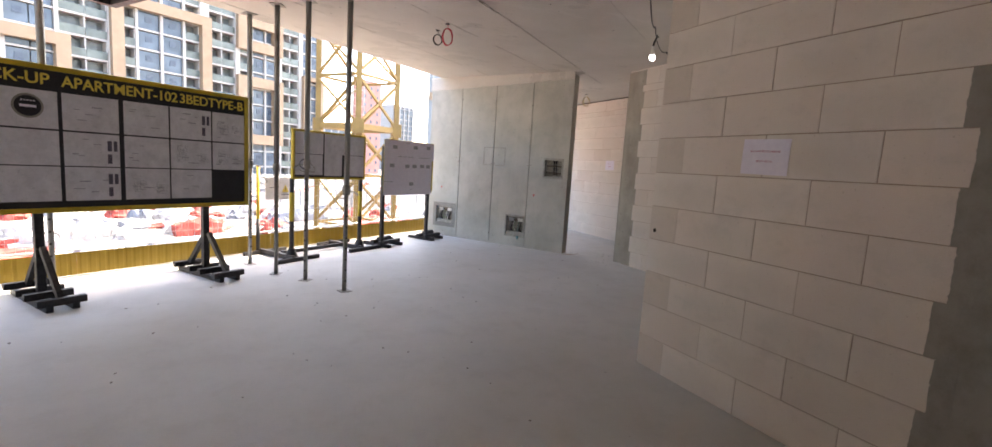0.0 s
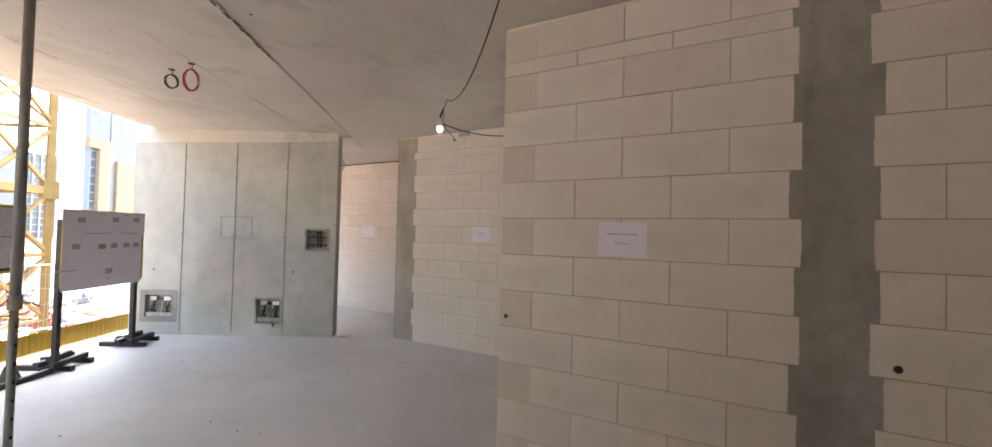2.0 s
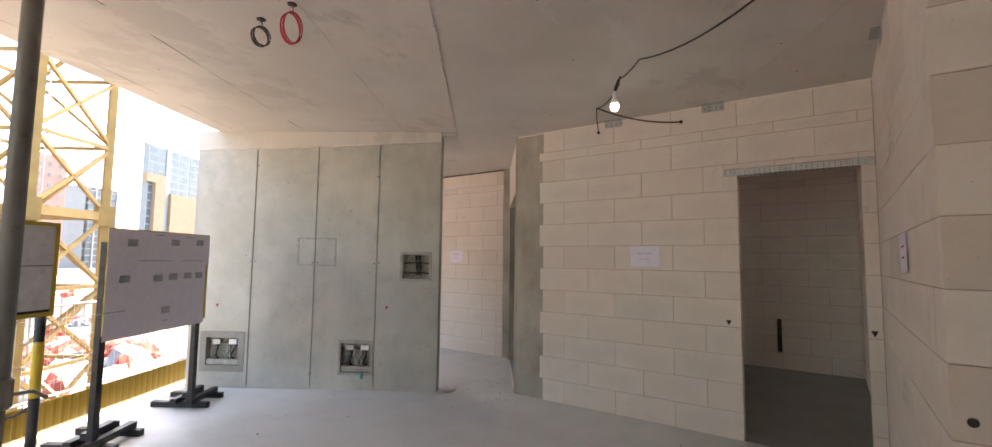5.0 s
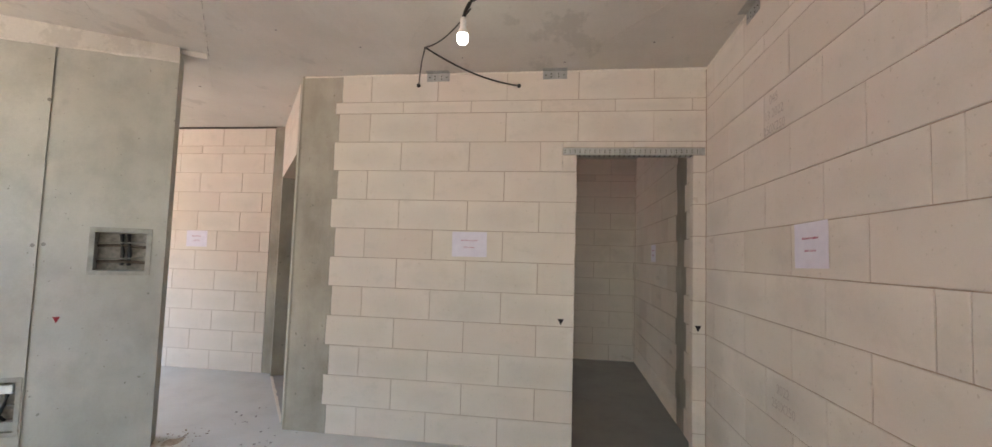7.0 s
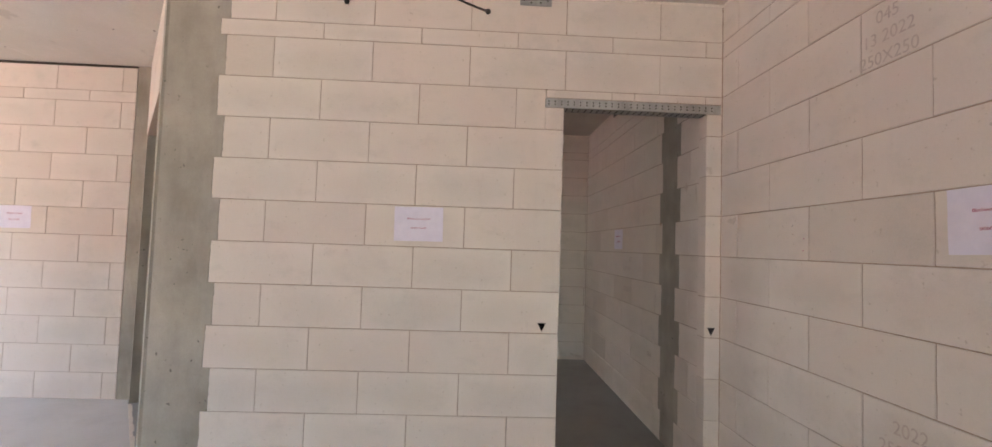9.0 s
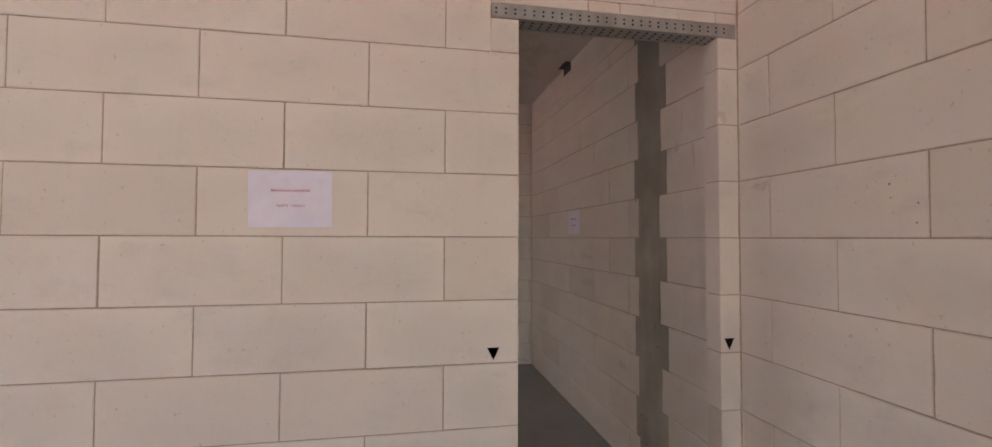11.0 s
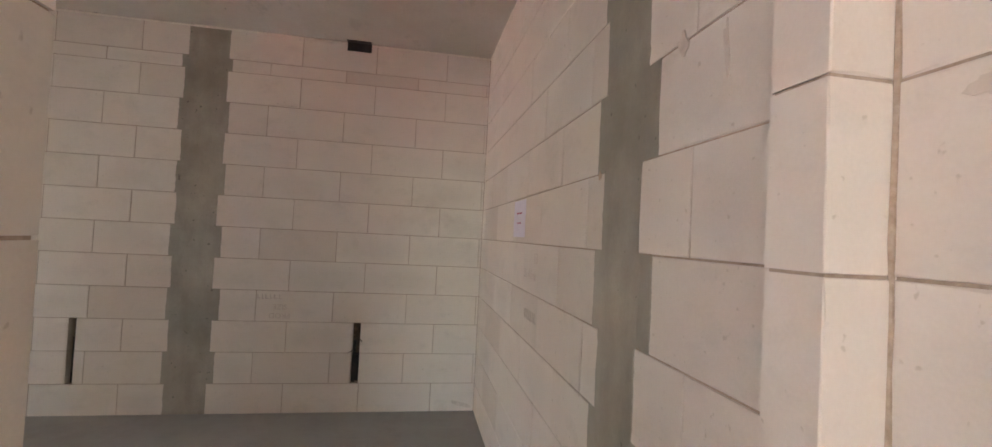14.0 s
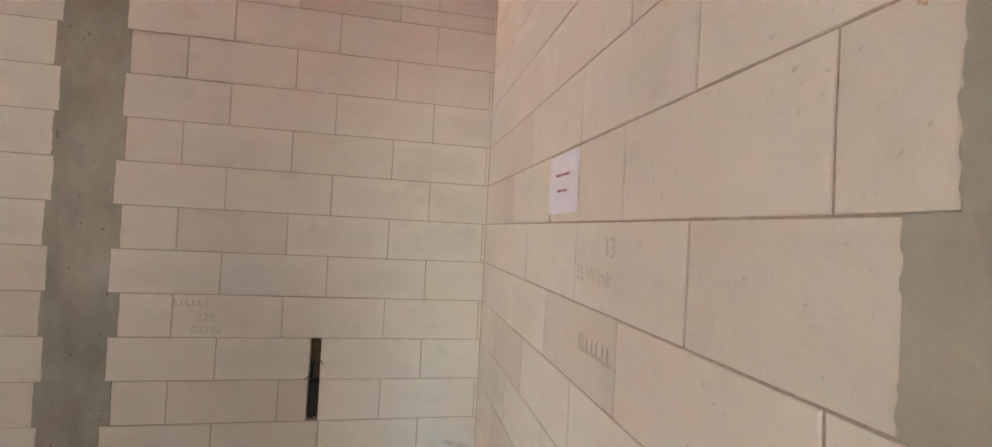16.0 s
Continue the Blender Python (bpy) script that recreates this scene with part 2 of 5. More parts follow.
BLACK = plain("black_painted_steel", (0.028, 0.026, 0.027), 0.5, 0.0, 0.4, 22)
BOARD = plain("black_board", (0.022, 0.02, 0.022), 0.6)
# near-black standing in for shade in holes and gaps; also used for a speck
DARK = plain("cavity_shade_and_specks", (0.05, 0.043, 0.036), 0.9, 0.0, 0.4)
CABLE = plain("black_cable", (0.03, 0.027, 0.025), 0.5)
RED = plain("red_cable", (0.55, 0.03, 0.06), 0.5)
INK = plain("red_ink", (0.42, 0.05, 0.13), 0.7)
INK_DARK = plain("dark_ink", (0.10, 0.09, 0.12), 0.7)
PENCIL = plain("faded_pencil", (0.53, 0.46, 0.41), 0.9)
GREYBAR = plain("grey_print", (0.34, 0.34, 0.37), 0.7)
LETTER = plain("yellow_letter", (0.74, 0.58, 0.10), 0.5)
WHITE_PLASTIC = plain("white_plastic", (0.78, 0.77, 0.74), 0.35)
CONDUIT = plain("grey_conduit", (0.16, 0.17, 0.17), 0.5)
SEALANT = plain("white_filler_and_sunlit_edge", (0.74, 0.68, 0.60), 0.9, 0.0, 0.1, 50)
REDSTICK = plain("red_sticker", (0.50, 0.04, 0.05), 0.5)
CRANE = plain("crane_yellow", (0.21, 0.13, 0.038), 0.5, 0.0, 0.15, 3)
TAN = plain("tan_cladding", (0.235, 0.175, 0.122), 0.8, 0.0, 0.12, 0.5)
WHITE_WALL = plain("white_render", (0.34, 0.336, 0.325), 0.8, 0.0, 0.06, 0.4)
GREY_WALL = plain("grey_render", (0.195, 0.222, 0.24), 0.8, 0.0, 0.08, 0.3)
PINK = plain("salmon_render", (0.30, 0.155, 0.14), 0.8, 0.0, 0.1, 0.3)
SMEAR = plain("tan_mortar_smear", (0.60, 0.525, 0.46), 0.95, 0.0, 0.12, 40)
BROWN = plain("brown_stain", (0.46, 0.34, 0.25), 0.95, 0.0, 0.2, 60)
BACKING = plain("rough_backing", (0.27, 0.245, 0.21), 0.9, 0.0, 0.35, 25)
BATTEN_SHADE = plain("raw_batten_and_slot_shade", (0.10, 0.075, 0.055), 0.85, 0.0, 0.4, 30)
GREENWIRE = plain("green_wire", (0.22, 0.36, 0.16), 0.5)
TEAL = plain("teal_plastic", (0.10, 0.27, 0.30), 0.5)
GLASS = make_glass("window_glass", (0.095, 0.13, 0.17), 0.12)
# second window glass, lightened to offset the shade of the balcony slabs
RECESS_GLASS = make_glass("brightened_balcony_glass", (0.15, 0.17, 0.172), 0.15)
HAZE_WALL = plain("pale_grey_render", (0.25, 0.255, 0.26), 0.8, 0.0, 0.06, 0.4)
BALUSTRADE = make_glass("balustrade_glass", (0.135, 0.165, 0.155), 0.25)
GROUND = make_ground()
NETTING = plain("orange_netting", (0.30, 0.055, 0.04), 0.8, 0.0, 0.4, 1.5)
TARP = plain("white_sheeting", (0.36, 0.345, 0.33), 0.7, 0.0, 0.2, 1.0)
STEELPILE = plain("steel_pile", (0.16, 0.17, 0.19), 0.6, 0.0, 0.3, 2)
lamp_glow = Mat("lamp_glow", 0.4)
lamp_glow.colour((0.9, 0.9, 0.9))
lamp_glow.b.inputs["Emission Color"].default_value = (0.9, 0.97, 1.0, 1)
lamp_glow.b.inputs["Emission Strength"].default_value = 0.6
GLOW = lamp_glow.m

# ---- mesh helpers ----


def box(bm, lo, hi, m=None):
    """Adds a box between two corners."""
    (x0, y0, z0), (x1, y1, z1) = lo, hi
    vs = [bm.verts.new(p) for p in ((x0, y0, z0), (x1, y0, z0), (x1, y1, z0), (x0, y1, z0),
                                    (x0, y0, z1), (x1, y0, z1), (x1, y1, z1), (x0, y1, z1))]
    if m is not None:
        for v in vs:
            v.co = m @ v.co
    for f in ((3, 2, 1, 0), (4, 5, 6, 7), (0, 1, 5, 4), (1, 2, 6, 5), (2, 3, 7, 6), (3, 0, 4, 7)):
        bm.faces.new([vs[i] for i in f])
    return bm


def one_box(lo, hi, bevel=0.0):
    bm = box(bmesh.new(), lo, hi)
    if bevel:
        bmesh.ops.bevel(bm, geom=bm.edges[:], offset=bevel, segments=1, affect="EDGES", profile=0.5)
    return bm


def tube(points, radius, sides=8, closed=False):
    """A bmesh tube along a line of points."""
    bm = bmesh.new()
    pts = [Vector(p) for p in points]
    n = len(pts)
    rings = []
    for i, p in enumerate(pts):
        a = pts[(i - 1) % n] if closed or i else p
        b = pts[(i + 1) % n] if closed or i < n - 1 else p
        d = (b - a).normalized()
        side = d.cross(Vector((0, 0, 1)))
        side = side.normalized() if side.length > 0.05 else d.cross(Vector((1, 0, 0))).normalized()
        up = side.cross(d)
        r = radius[i] if isinstance(radius, (list, tuple)) else radius
        rings.append([bm.verts.new(p + (side * math.cos(k * math.tau / sides) + up * math.sin(k * math.tau / sides)) * r) for k in range(sides)])
    for i in range(n if closed else n - 1):
        q, w = rings[i], rings[(i + 1) % n]
        for k in range(sides):
            bm.faces.new((q[k], q[(k + 1) % sides], w[(k + 1) % sides], w[k]))
    if not closed:
        bm.faces.new(rings[0][::-1])
        bm.faces.new(rings[-1])
    bmesh.ops.recalc_face_normals(bm, faces=bm.faces[:])
    return bm


def mesh_of(name, bm, material, smooth=False):
    me = bpy.data.meshes.new(name)
    bm.to_mesh(me)
    bm.free()
    if material:
        me.materials.append(material)
    if smooth:
        for p in me.polygons:
            p.use_smooth = True
    return me


def part(name, bm, material, parent=None, label="", m=None, smooth=False):
    """Links a bmesh as one mesh object, under a thing or a part when one is given."""
    ob = new(name, mesh_of(name, bm, material, smooth))
    if parent is not None:
        ob.parent = parent
    if m is not None:
        ob.matrix_basis = m
    if label:
        tagged(ob, label)
    return ob


def thing(name, label, category, m=None, group="", kind=""):
    """An Empty at the base of a thing, to carry its parts."""
    ob = new(name)
    ob.empty_display_size = 0.1
    if m is not None:
        ob.matrix_basis = m
    return tagged(ob, label, category, group, kind)


def text_mesh(words, size, material, depth=0.0, bold=0.0):
    cu = bpy.data.curves.new("writing", "FONT")
    cu.body, cu.size, cu.align_x, cu.align_y, cu.extrude, cu.offset = words, size, "CENTER", "CENTER", depth, bold
    tmp = bpy.data.objects.new("writing", cu)
    me = bpy.data.meshes.new_from_object(tmp)
    bpy.data.objects.remove(tmp)
    me.materials.clear()
    me.materials.append(material)
    return me


def wall_frame(origin, along, facing):
    """Local x along the wall, y into it, z up."""
    a, n = Vector(along).normalized(), -Vector(facing).normalized()
    z = Vector((0, 0, 1))
    m = Matrix((a, n, z)).transposed().to_4x4()
    m.translation = origin
    return m


def face_frame(m, x, z, proud=0.0):
    """On a wall's face: local x along, y up, z out of the wall."""
    return m @ Matrix.Translation((x, -proud, z)) @ Matrix.Rotation(radians(90), 4, "X")

# ---- the large structure ----


def slab(name, u0, u1, v0, v1, z0, z1, material, label, category):
    bm = bmesh.new()
    pts = [uv(u0, v0), uv(u1, v0), uv(u1, v1), uv(u0, v1)]
    lo = [bm.verts.new((p.x, p.y, z0)) for p in pts]
    hi = [bm.verts.new((p.x, p.y, z1)) for p in pts]
    bm.faces.new(lo[::-1])
    bm.faces.new(hi)
    for i in range(4):
        j = (i + 1) % 4
        bm.faces.new((lo[i], lo[j], hi[j], hi[i]))
    return tagged(part(name, bm, material), label, category, kind="structure")


slab("floor", -7, 18, -9, EDGE_V, -0.28, FLOOR, SCREED, "light grey dusty cement screed floor", "floor")


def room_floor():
    """The second room has a darker screed, up to its two doorways."""
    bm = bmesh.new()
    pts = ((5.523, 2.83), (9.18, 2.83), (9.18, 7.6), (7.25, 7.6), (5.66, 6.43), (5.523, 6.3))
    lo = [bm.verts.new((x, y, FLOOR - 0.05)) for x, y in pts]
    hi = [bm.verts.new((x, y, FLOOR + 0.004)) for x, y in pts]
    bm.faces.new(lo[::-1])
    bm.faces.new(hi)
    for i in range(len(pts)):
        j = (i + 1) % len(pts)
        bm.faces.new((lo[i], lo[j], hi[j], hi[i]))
    tagged(part("floor_room", bm, DARK_SCREED), "dark grey cement floor of the second room", "floor", kind="structure")


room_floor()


def seam_v(u):
    """The line in which the two soffits meet, slightly askew to the facade."""
    return 2.70 + 0.058 * (u - 3.67)


def build_ceiling():
    """The slab above in one mesh: two soffits at slightly different heights, with the seam between them."""
    bm = bmesh.new()
    m = wall_frame((0, 0, 0), U, -V)

    def prism(pts, z0, z1):
        lo = [bm.verts.new(m @ Vector((u, v, z0))) for u, v in pts]
        hi = [bm.verts.new(m @ Vector((u, v, z1))) for u, v in pts]
        bm.faces.new(lo[::-1])
        bm.faces.new(hi)
        for i in range(len(pts)):
            j = (i + 1) % len(pts)
            bm.faces.new((lo[i], lo[j], hi[j], hi[i]))

    a, b = seam_v(-7), seam_v(18)
    prism([(-7, -9), (18, -9), (18, b), (-7, a)], CEIL, 3.5)
    prism([(-7, a + 0.001), (18, b + 0.001), (18, SLAB_V), (-7, SLAB_V)], CEIL_HIGH, 3.5)
    box(bm, (8.10, seam_v(8.1) - 0.05, CEIL + 0.004), (18, SLAB_V - 0.01, CEIL_HIGH + 0.01), m)
    # ragged cement lip along the seam
    u = -5.0
    while u < 8.9:
        e = u + random.uniform(0.05, 0.22)
        w, d = random.uniform(0.006, 0.02), random.uniform(0.002, 0.007)
        prism([(u, seam_v(u) - w), (e, seam_v(e) - w * 0.7), (e, seam_v(e) + 0.004), (u, seam_v(u) + 0.004)], CEIL - d, CEIL + 0.01)
        u = e + random.choice((0.0, 0.0, 0.03))
    # cement runs along the board joints of the formwork
    for v, w, u0, u1 in ((3.62, 0.012, -3, 8.0), (4.87, 0.008, -3, 8.05), (1.55, 0.008, -3, 8.9), (0.3, 0.006, -2, 9), (5.75, 0.01, -3, 8.0)):
        z = CEIL if v < seam_v(4) else CEIL_HIGH
        q = u0
        while q < u1:
            e = min(u1, q + random.uniform(0.25, 1.1))
            box(bm, (q, v - w / 2, z - random.uniform(0.0015, 0.004)), (e, v + w / 2, z + 0.004), m)
            q = e + random.uniform(0.02, 0.5)
    # the open crack along the seam, wide and broken in places
    before = len(bm.faces)
    r = random.Random(41)
    u = -3.0
    while u < 8.0:
        e = u + r.uniform(0.03, 0.12)
        worn = 3.3 < u < 4.75
        w = r.uniform(0.008, 0.026) if worn else r.uniform(0.0015, 0.0035)
        o = r.uniform(-0.008, 0.012) if worn else 0.0
        prism([(u, seam_v(u) - 0.012 + o), (e, seam_v(e) - 0.012 + o), (e, seam_v(e) - 0.012 + o + w), (u, seam_v(u) - 0.012 + o + w * r.uniform(0.5, 1.0))], CEIL - 0.0085, CEIL - 0.0075)
        u = e + (r.choice((0.0, 0.0, 0.02)) if worn else r.choice((0.0, 0.0, 0.03, 0.08)))
    bm.faces.ensure_lookup_table()
    for face in bm.faces[before:]:
        face.material_index = 1
    bmesh.ops.recalc_face_normals(bm, faces=bm.faces[:])
    slab_above = part("ceiling", bm, SOFFIT)
    slab_above.data.materials.append(CRACK)
    return tagged(slab_above, "bare concrete slab soffit with patches and formwork seams", "ceiling", kind="structure")


build_ceiling()

BLOCK_CACHE = {}


def block_mesh(length, height, depth, variant):
    """A block with a crisp body and slightly ragged arrises."""
    key = (round(length, 3), round(height, 3), round(depth, 3), variant)
    if key not in BLOCK_CACHE:
        L, H, D, _ = key
        r = random.Random(str(key))
        d = 0.0022
        bm = bmesh.new()
        nx = max(2, round(L / 0.055))
        nz = max(2, round(H / 0.06))
        loop = [(L * i / nx, 0.0) for i in range(nx)] + [(L, H * i / nz) for i in range(nz)] + [(L - L * i / nx, H) for i in range(nx)] + [(0.0, H - H * i / nz) for i in range(nz)]
        back = [bm.verts.new(p) for p in ((0, D, 0), (L, D, 0), (L, D, H), (0, D, H))]
        mid, front = [], []
        for x, z in loop:
            c = 0.0008 + 0.0045 * r.random() ** 4
            ix = 1 if x == 0 else -1 if x == L else 0
            iz = 1 if z == 0 else -1 if z == H else 0
            mid.append(bm.verts.new((x, d, z)))
            front.append(bm.verts.new((x + ix * c, 0, z + iz * c)))
        n = len(loop)
        bm.faces.new(front)
        bm.faces.new(back[::-1])
        for i in range(n):
            j = (i + 1) % n
            bm.faces.new((mid[i], mid[j], front[j], front[i]))
        corner = [0, nx, nx + nz, 2 * nx + nz]
        for k in range(4):
            a, b = corner[k], corner[(k + 1) % 4] or n
            bm.faces.new([mid[q % n] for q in range(b, a - 1, -1)] + [back[k], back[(k + 1) % 4]])
        bmesh.ops.recalc_face_normals(bm, faces=bm.faces[:])
        BLOCK_CACHE[key] = mesh_of("block", bm, AAC)
    return BLOCK_CACHE[key]


JOINT = 0.0045
LEVELS = [(FLOOR, COURSE)] + [(COURSE * k, COURSE * (k + 1)) for k in range(1, 11)] + [(2.783, 2.885), (2.885, 3.12)]
# courses 1 to 11 alternate; the thin course follows the even bond and the top course the odd one
PARITY = [1, 0, 1, 0, 1, 0, 1, 0, 1, 0, 1, 0, 1]


def block_wall(name, label, frame_m, spans, joints, depth=0.2):
    """A wall of blocks. spans(course) gives the stretches along the wall, or (s0, s1, z0, z1); joints = (even phase, odd phase).
    Along the wall s runs against the wall's local x."""
    core = bmesh.new()
    todo = []
    for k, (z0, z1) in enumerate(LEVELS):
        for span in spans(k):
            s0, s1 = span[:2]
            phase = (joints(s0) if callable(joints) else joints)[PARITY[k]]
            a, b = (span[2], span[3]) if len(span) > 2 else (z0, z1)
            box(core, (-s1 + 0.004, 0.003, a), (-s0 - 0.004, depth - 0.004, b))
            cuts = [s0]
            n = math.ceil((s0 - phase) / UNIT)
            while phase + n * UNIT < s1 - 0.045:
                c = phase + n * UNIT
                if c > s0 + 0.045:
                    cuts.append(c)
                n += 1
            cuts.append(s1)
            for c0, c1 in zip(cuts, cuts[1:]):
                g0 = JOINT / 2 if c0 != s0 else 0.0
                g1 = JOINT / 2 if c1 != s1 else 0.0
                todo.append((c0 + g0, c1 - g1, a + JOINT / 2, b - JOINT / 2))
    wall = tagged(part(name, core, MORTAR, m=frame_m), label, "wall", kind="structure")
    rng = random.Random(name)
    for s0, s1, z0, z1 in todo:
        ob = new("block", block_mesh(s1 - s0, z1 - z0, depth, rng.randrange(4)))
        ob.parent = wall
        ob.matrix_basis = Matrix.Translation((-s1 + rng.uniform(-0.0008, 0.0008), rng.uniform(-0.0015, 0.0008), z0)) @ Matrix.Rotation(rng.uniform(-0.0012, 0.0012), 4, "Y")
    return wall


def filler(parent, s0, s1):
    """The pale line of filler between the top course and the soffit."""
    bm = bmesh.new()
    s = s0
    rng = random.Random(s1)
    while s < s1:
        e = min(s1, s + rng.uniform(0.15, 0.5))
        box(bm, (-e, -rng.uniform(0.001, 0.005), 3.118), (-s, 0.09, 3.131 + rng.uniform(0, 0.0035)))
        s = e
    part("filler", bm, SEALANT, parent, "pale filler along the top of the blockwork")


def facing_west(x):
    return wall_frame((x, 0, 0), (0, -1, 0), (-1, 0, 0))


def facing_north(y):
    return wall_frame((0, y, 0), (-1, 0, 0), (0, 1, 0))


FA, FB, FC, FF = facing_west(WALL_A), facing_west(WALL_B), facing_west(WALL_C), facing_west(WALL_F)
FE = facing_north(WALL_E)


def tooth(k, a, b):
    """Toothed edge beside a cast pier: the courses reach it by turns."""
    rng = random.Random(k * 7 + int(a * 100))
    return (a if PARITY[k] else b) + rng.uniform(-0.012, 0.012)


# wall A: beside the start of the walk
def spans_a(k):
    end = WALL_E - 0.255 if PARITY[k] else WALL_E - 0.001
    return [(tooth(k, 1.045, 1.08), end), (-4.0, tooth(k, 0.75, 0.71))]


wall_a = block_wall("wall_a", "cream aerated block wall with a cast pier", FA, spans_a, (1.688, 1.982))
filler(wall_a, -4.0, 2.83)


# wall E: turns the corner from A and runs to B
def spans_e(k):
    return [(WALL_A + 0.001 if PARITY[k] else WALL_A + 0.202, WALL_B)]


wall_e = block_wall("wall_e", "cream aerated block wall", FE, spans_e, (5.03, 4.731), 0.253)
for ob in wall_e.children:
    if abs(ob.matrix_basis.translation.x + max(q.co.x for q in ob.data.vertices) + WALL_A) < 0.01:
        ob.data = ob.data.copy()
        ob.data.materials.append(AAC_END)
        for face in ob.data.polygons:
            face.material_index = 1 if face.normal.x > 0.9 else 0
filler(wall_e, WALL_A + 0.01, WALL_B)

DOOR0, DOOR1 = 2.945, 3.859
LINTEL0, LINTEL1 = 2.42, 2.476


# wall B: with the doorway
def spans_b(k):
    left = tooth(k, 5.945, 5.985)
    if k <= 8:
        return [(WALL_E, DOOR0), (DOOR1, left)]
    if k == 9:
        return [(WALL_E, DOOR0, COURSE * 9, LINTEL0 - 0.002), (DOOR1, 3.975, COURSE * 9, LINTEL0 - 0.002), (WALL_E + 0.004, 3.41, LINTEL1 + 0.003, COURSE * 10),
                (3.414, 3.973, LINTEL1 + 0.003, COURSE * 10), (3.977, left)]
    return [(WALL_E, left)]


wall_b = block_wall("wall_b", "cream aerated block wall with an open doorway", FB, spans_b, (4.763, 4.457), 0.1)
filler(wall_b, WALL_E, 6.3)


# wall D: inside the second room, the same line as E
def spans_d(k):
    return [(WALL_B + 0.102, tooth(k, 6.195, 6.125)), (tooth(k, 6.456, 6.505), WALL_C)]


wall_d = block_wall("wall_d", "cream aerated block wall with a cast pier", FE, spans_d, lambda s: (5.694, 5.967) if s < 6 else (6.913, 7.205))
filler(wall_d, WALL_B + 0.1, WALL_C)

SLOTS = ((3.838, 3.905), (5.955, 6.005))


# wall C: the far wall of the second room, with two chased slots
def spans_c(k):
    out = [(WALL_E - 0.2, tooth(k, 5.01, 4.965)), (tooth(k, 5.305, 5.335), 12.6)]
    if k in (1, 2):
        cut = []
        for a, b in out:
            for s0, s1 in SLOTS:
                if a < s0 < b:
                    cut += [(a, s0)]
                    a = s1
            cut.append((a, b))
        out = cut
    return out


wall_c = block_wall("wall_c", "cream aerated block wall with chased slots and a cast pier", FC, spans_c, (4.075, 3.83))
filler(wall_c, WALL_E, 12.6)


# wall F: across the passage
def spans_f(k):
    return [(7.655, 12.3)]


wall_f = block_wall("wall_f", "sunlit cream aerated block wall", FF, spans_f, (8.08, 8.387))
# solid dark strip, painting the shade of the gap under the soffit
tagged(part("wall_f_gap", box(bmesh.new(), (-12.2, -0.002, 3.112), (-7.66, 0.15, 3.136)), DARK, m=FF), "dark strip for the shade between blockwork and soffit", "gap", kind="structure")
FP = Vector((5.49, 6.307, 0))
FQ = Vector((7.15, 7.52, 0))
FDIR = (FQ - FP).normalized()
FG = wall_frame(FP, -FDIR, (-FDIR.y, FDIR.x, 0))
LEN_G = (FQ - FP).length


# wall G: along the passage, with a wide doorway into the second room
def spans_g(k):
    if k < 9:
        return []
    if k == 9:
        return [(0.21, LEN_G - 0.12, 2.455, COURSE * 10)]
    return [(0.21, LEN_G - 0.12)]


wall_g = block_wall("wall_g", "cream aerated blockwork over a wide doorway", FG, spans_g, (0.5, 0.8))


def pier(name, frame_m, s0, s1, label, back=0.006, depth=0.19, top=CEIL + 0.003, material=None):
    """A cast pier between the toothed blocks, a little behind their faces, with rough cast edges."""
    bm = bmesh.new()
    rng = random.Random(name + str(s0))
    n, w = 26, 5
    grid = [[bm.verts.new((-s0 - (s1 - s0) * i / w, back + rng.uniform(-0.0015, 0.0015), FLOOR + (top - FLOOR) * j / n)) for i in range(w + 1)] for j in range(n + 1)]
    rear = [bm.verts.new(p) for p in ((-s0, depth, FLOOR), (-s1, depth, FLOOR), (-s1, depth, top), (-s0, depth, top))]
    for j in range(n):
        for i in range(w):
            bm.faces.new((grid[j][i], grid[j][i + 1], grid[j + 1][i + 1], grid[j + 1][i]))
    bm.faces.new(rear)
    bm.faces.new([g[0] for g in grid] + [rear[3], rear[0]])
    bm.faces.new([g[-1] for g in grid] + [rear[2], rear[1]])
    bmesh.ops.recalc_face_normals(bm, faces=bm.faces[:])
    return tagged(part(name, bm, material or PIER, m=frame_m), label, "pier", kind="structure")


def ragged_edge(frame_m, blocks_side, a, b, material, label):
    """Cement that ran over the ends of the toothed blocks; blocks_side is +1 where the blocks lie at greater s."""
    bm = bmesh.new()
    for k, (z0, z1) in enumerate(LEVELS):
        edge = tooth(k, a, b)
        n = max(4, round((z1 - z0) / 0.012))
        rows = []
        for i in range(n + 1):
            z = z0 + (z1 - z0) * i / n
            q = 0.002 + 0.005 * noise.noise((edge * 31, z * 7.0, 0)) + 0.004 * noise.noise((edge * 17, z * 34, 3)) + 0.004 * noise.noise((edge, z * 90, 7))
            outer = edge + blocks_side * max(-0.012, q)
            inner = edge - blocks_side * 0.08
            rows.append([bm.verts.new((-s, y, z)) for s, y in ((inner, 0.0045), (edge - blocks_side * 0.012, -0.0012), (outer, -0.002), (outer + blocks_side * 0.001, 0.001))])
        for p, q in zip(rows, rows[1:]):
            for i in range(3):
                bm.faces.new((p[i], p[i + 1], q[i + 1], q[i]))
    bmesh.ops.recalc_face_normals(bm, faces=bm.faces[:])
    tagged(part("trim_cement", bm, material, m=frame_m), label, "trim", kind="structure")


RUN = "ragged cement along the toothed block ends"
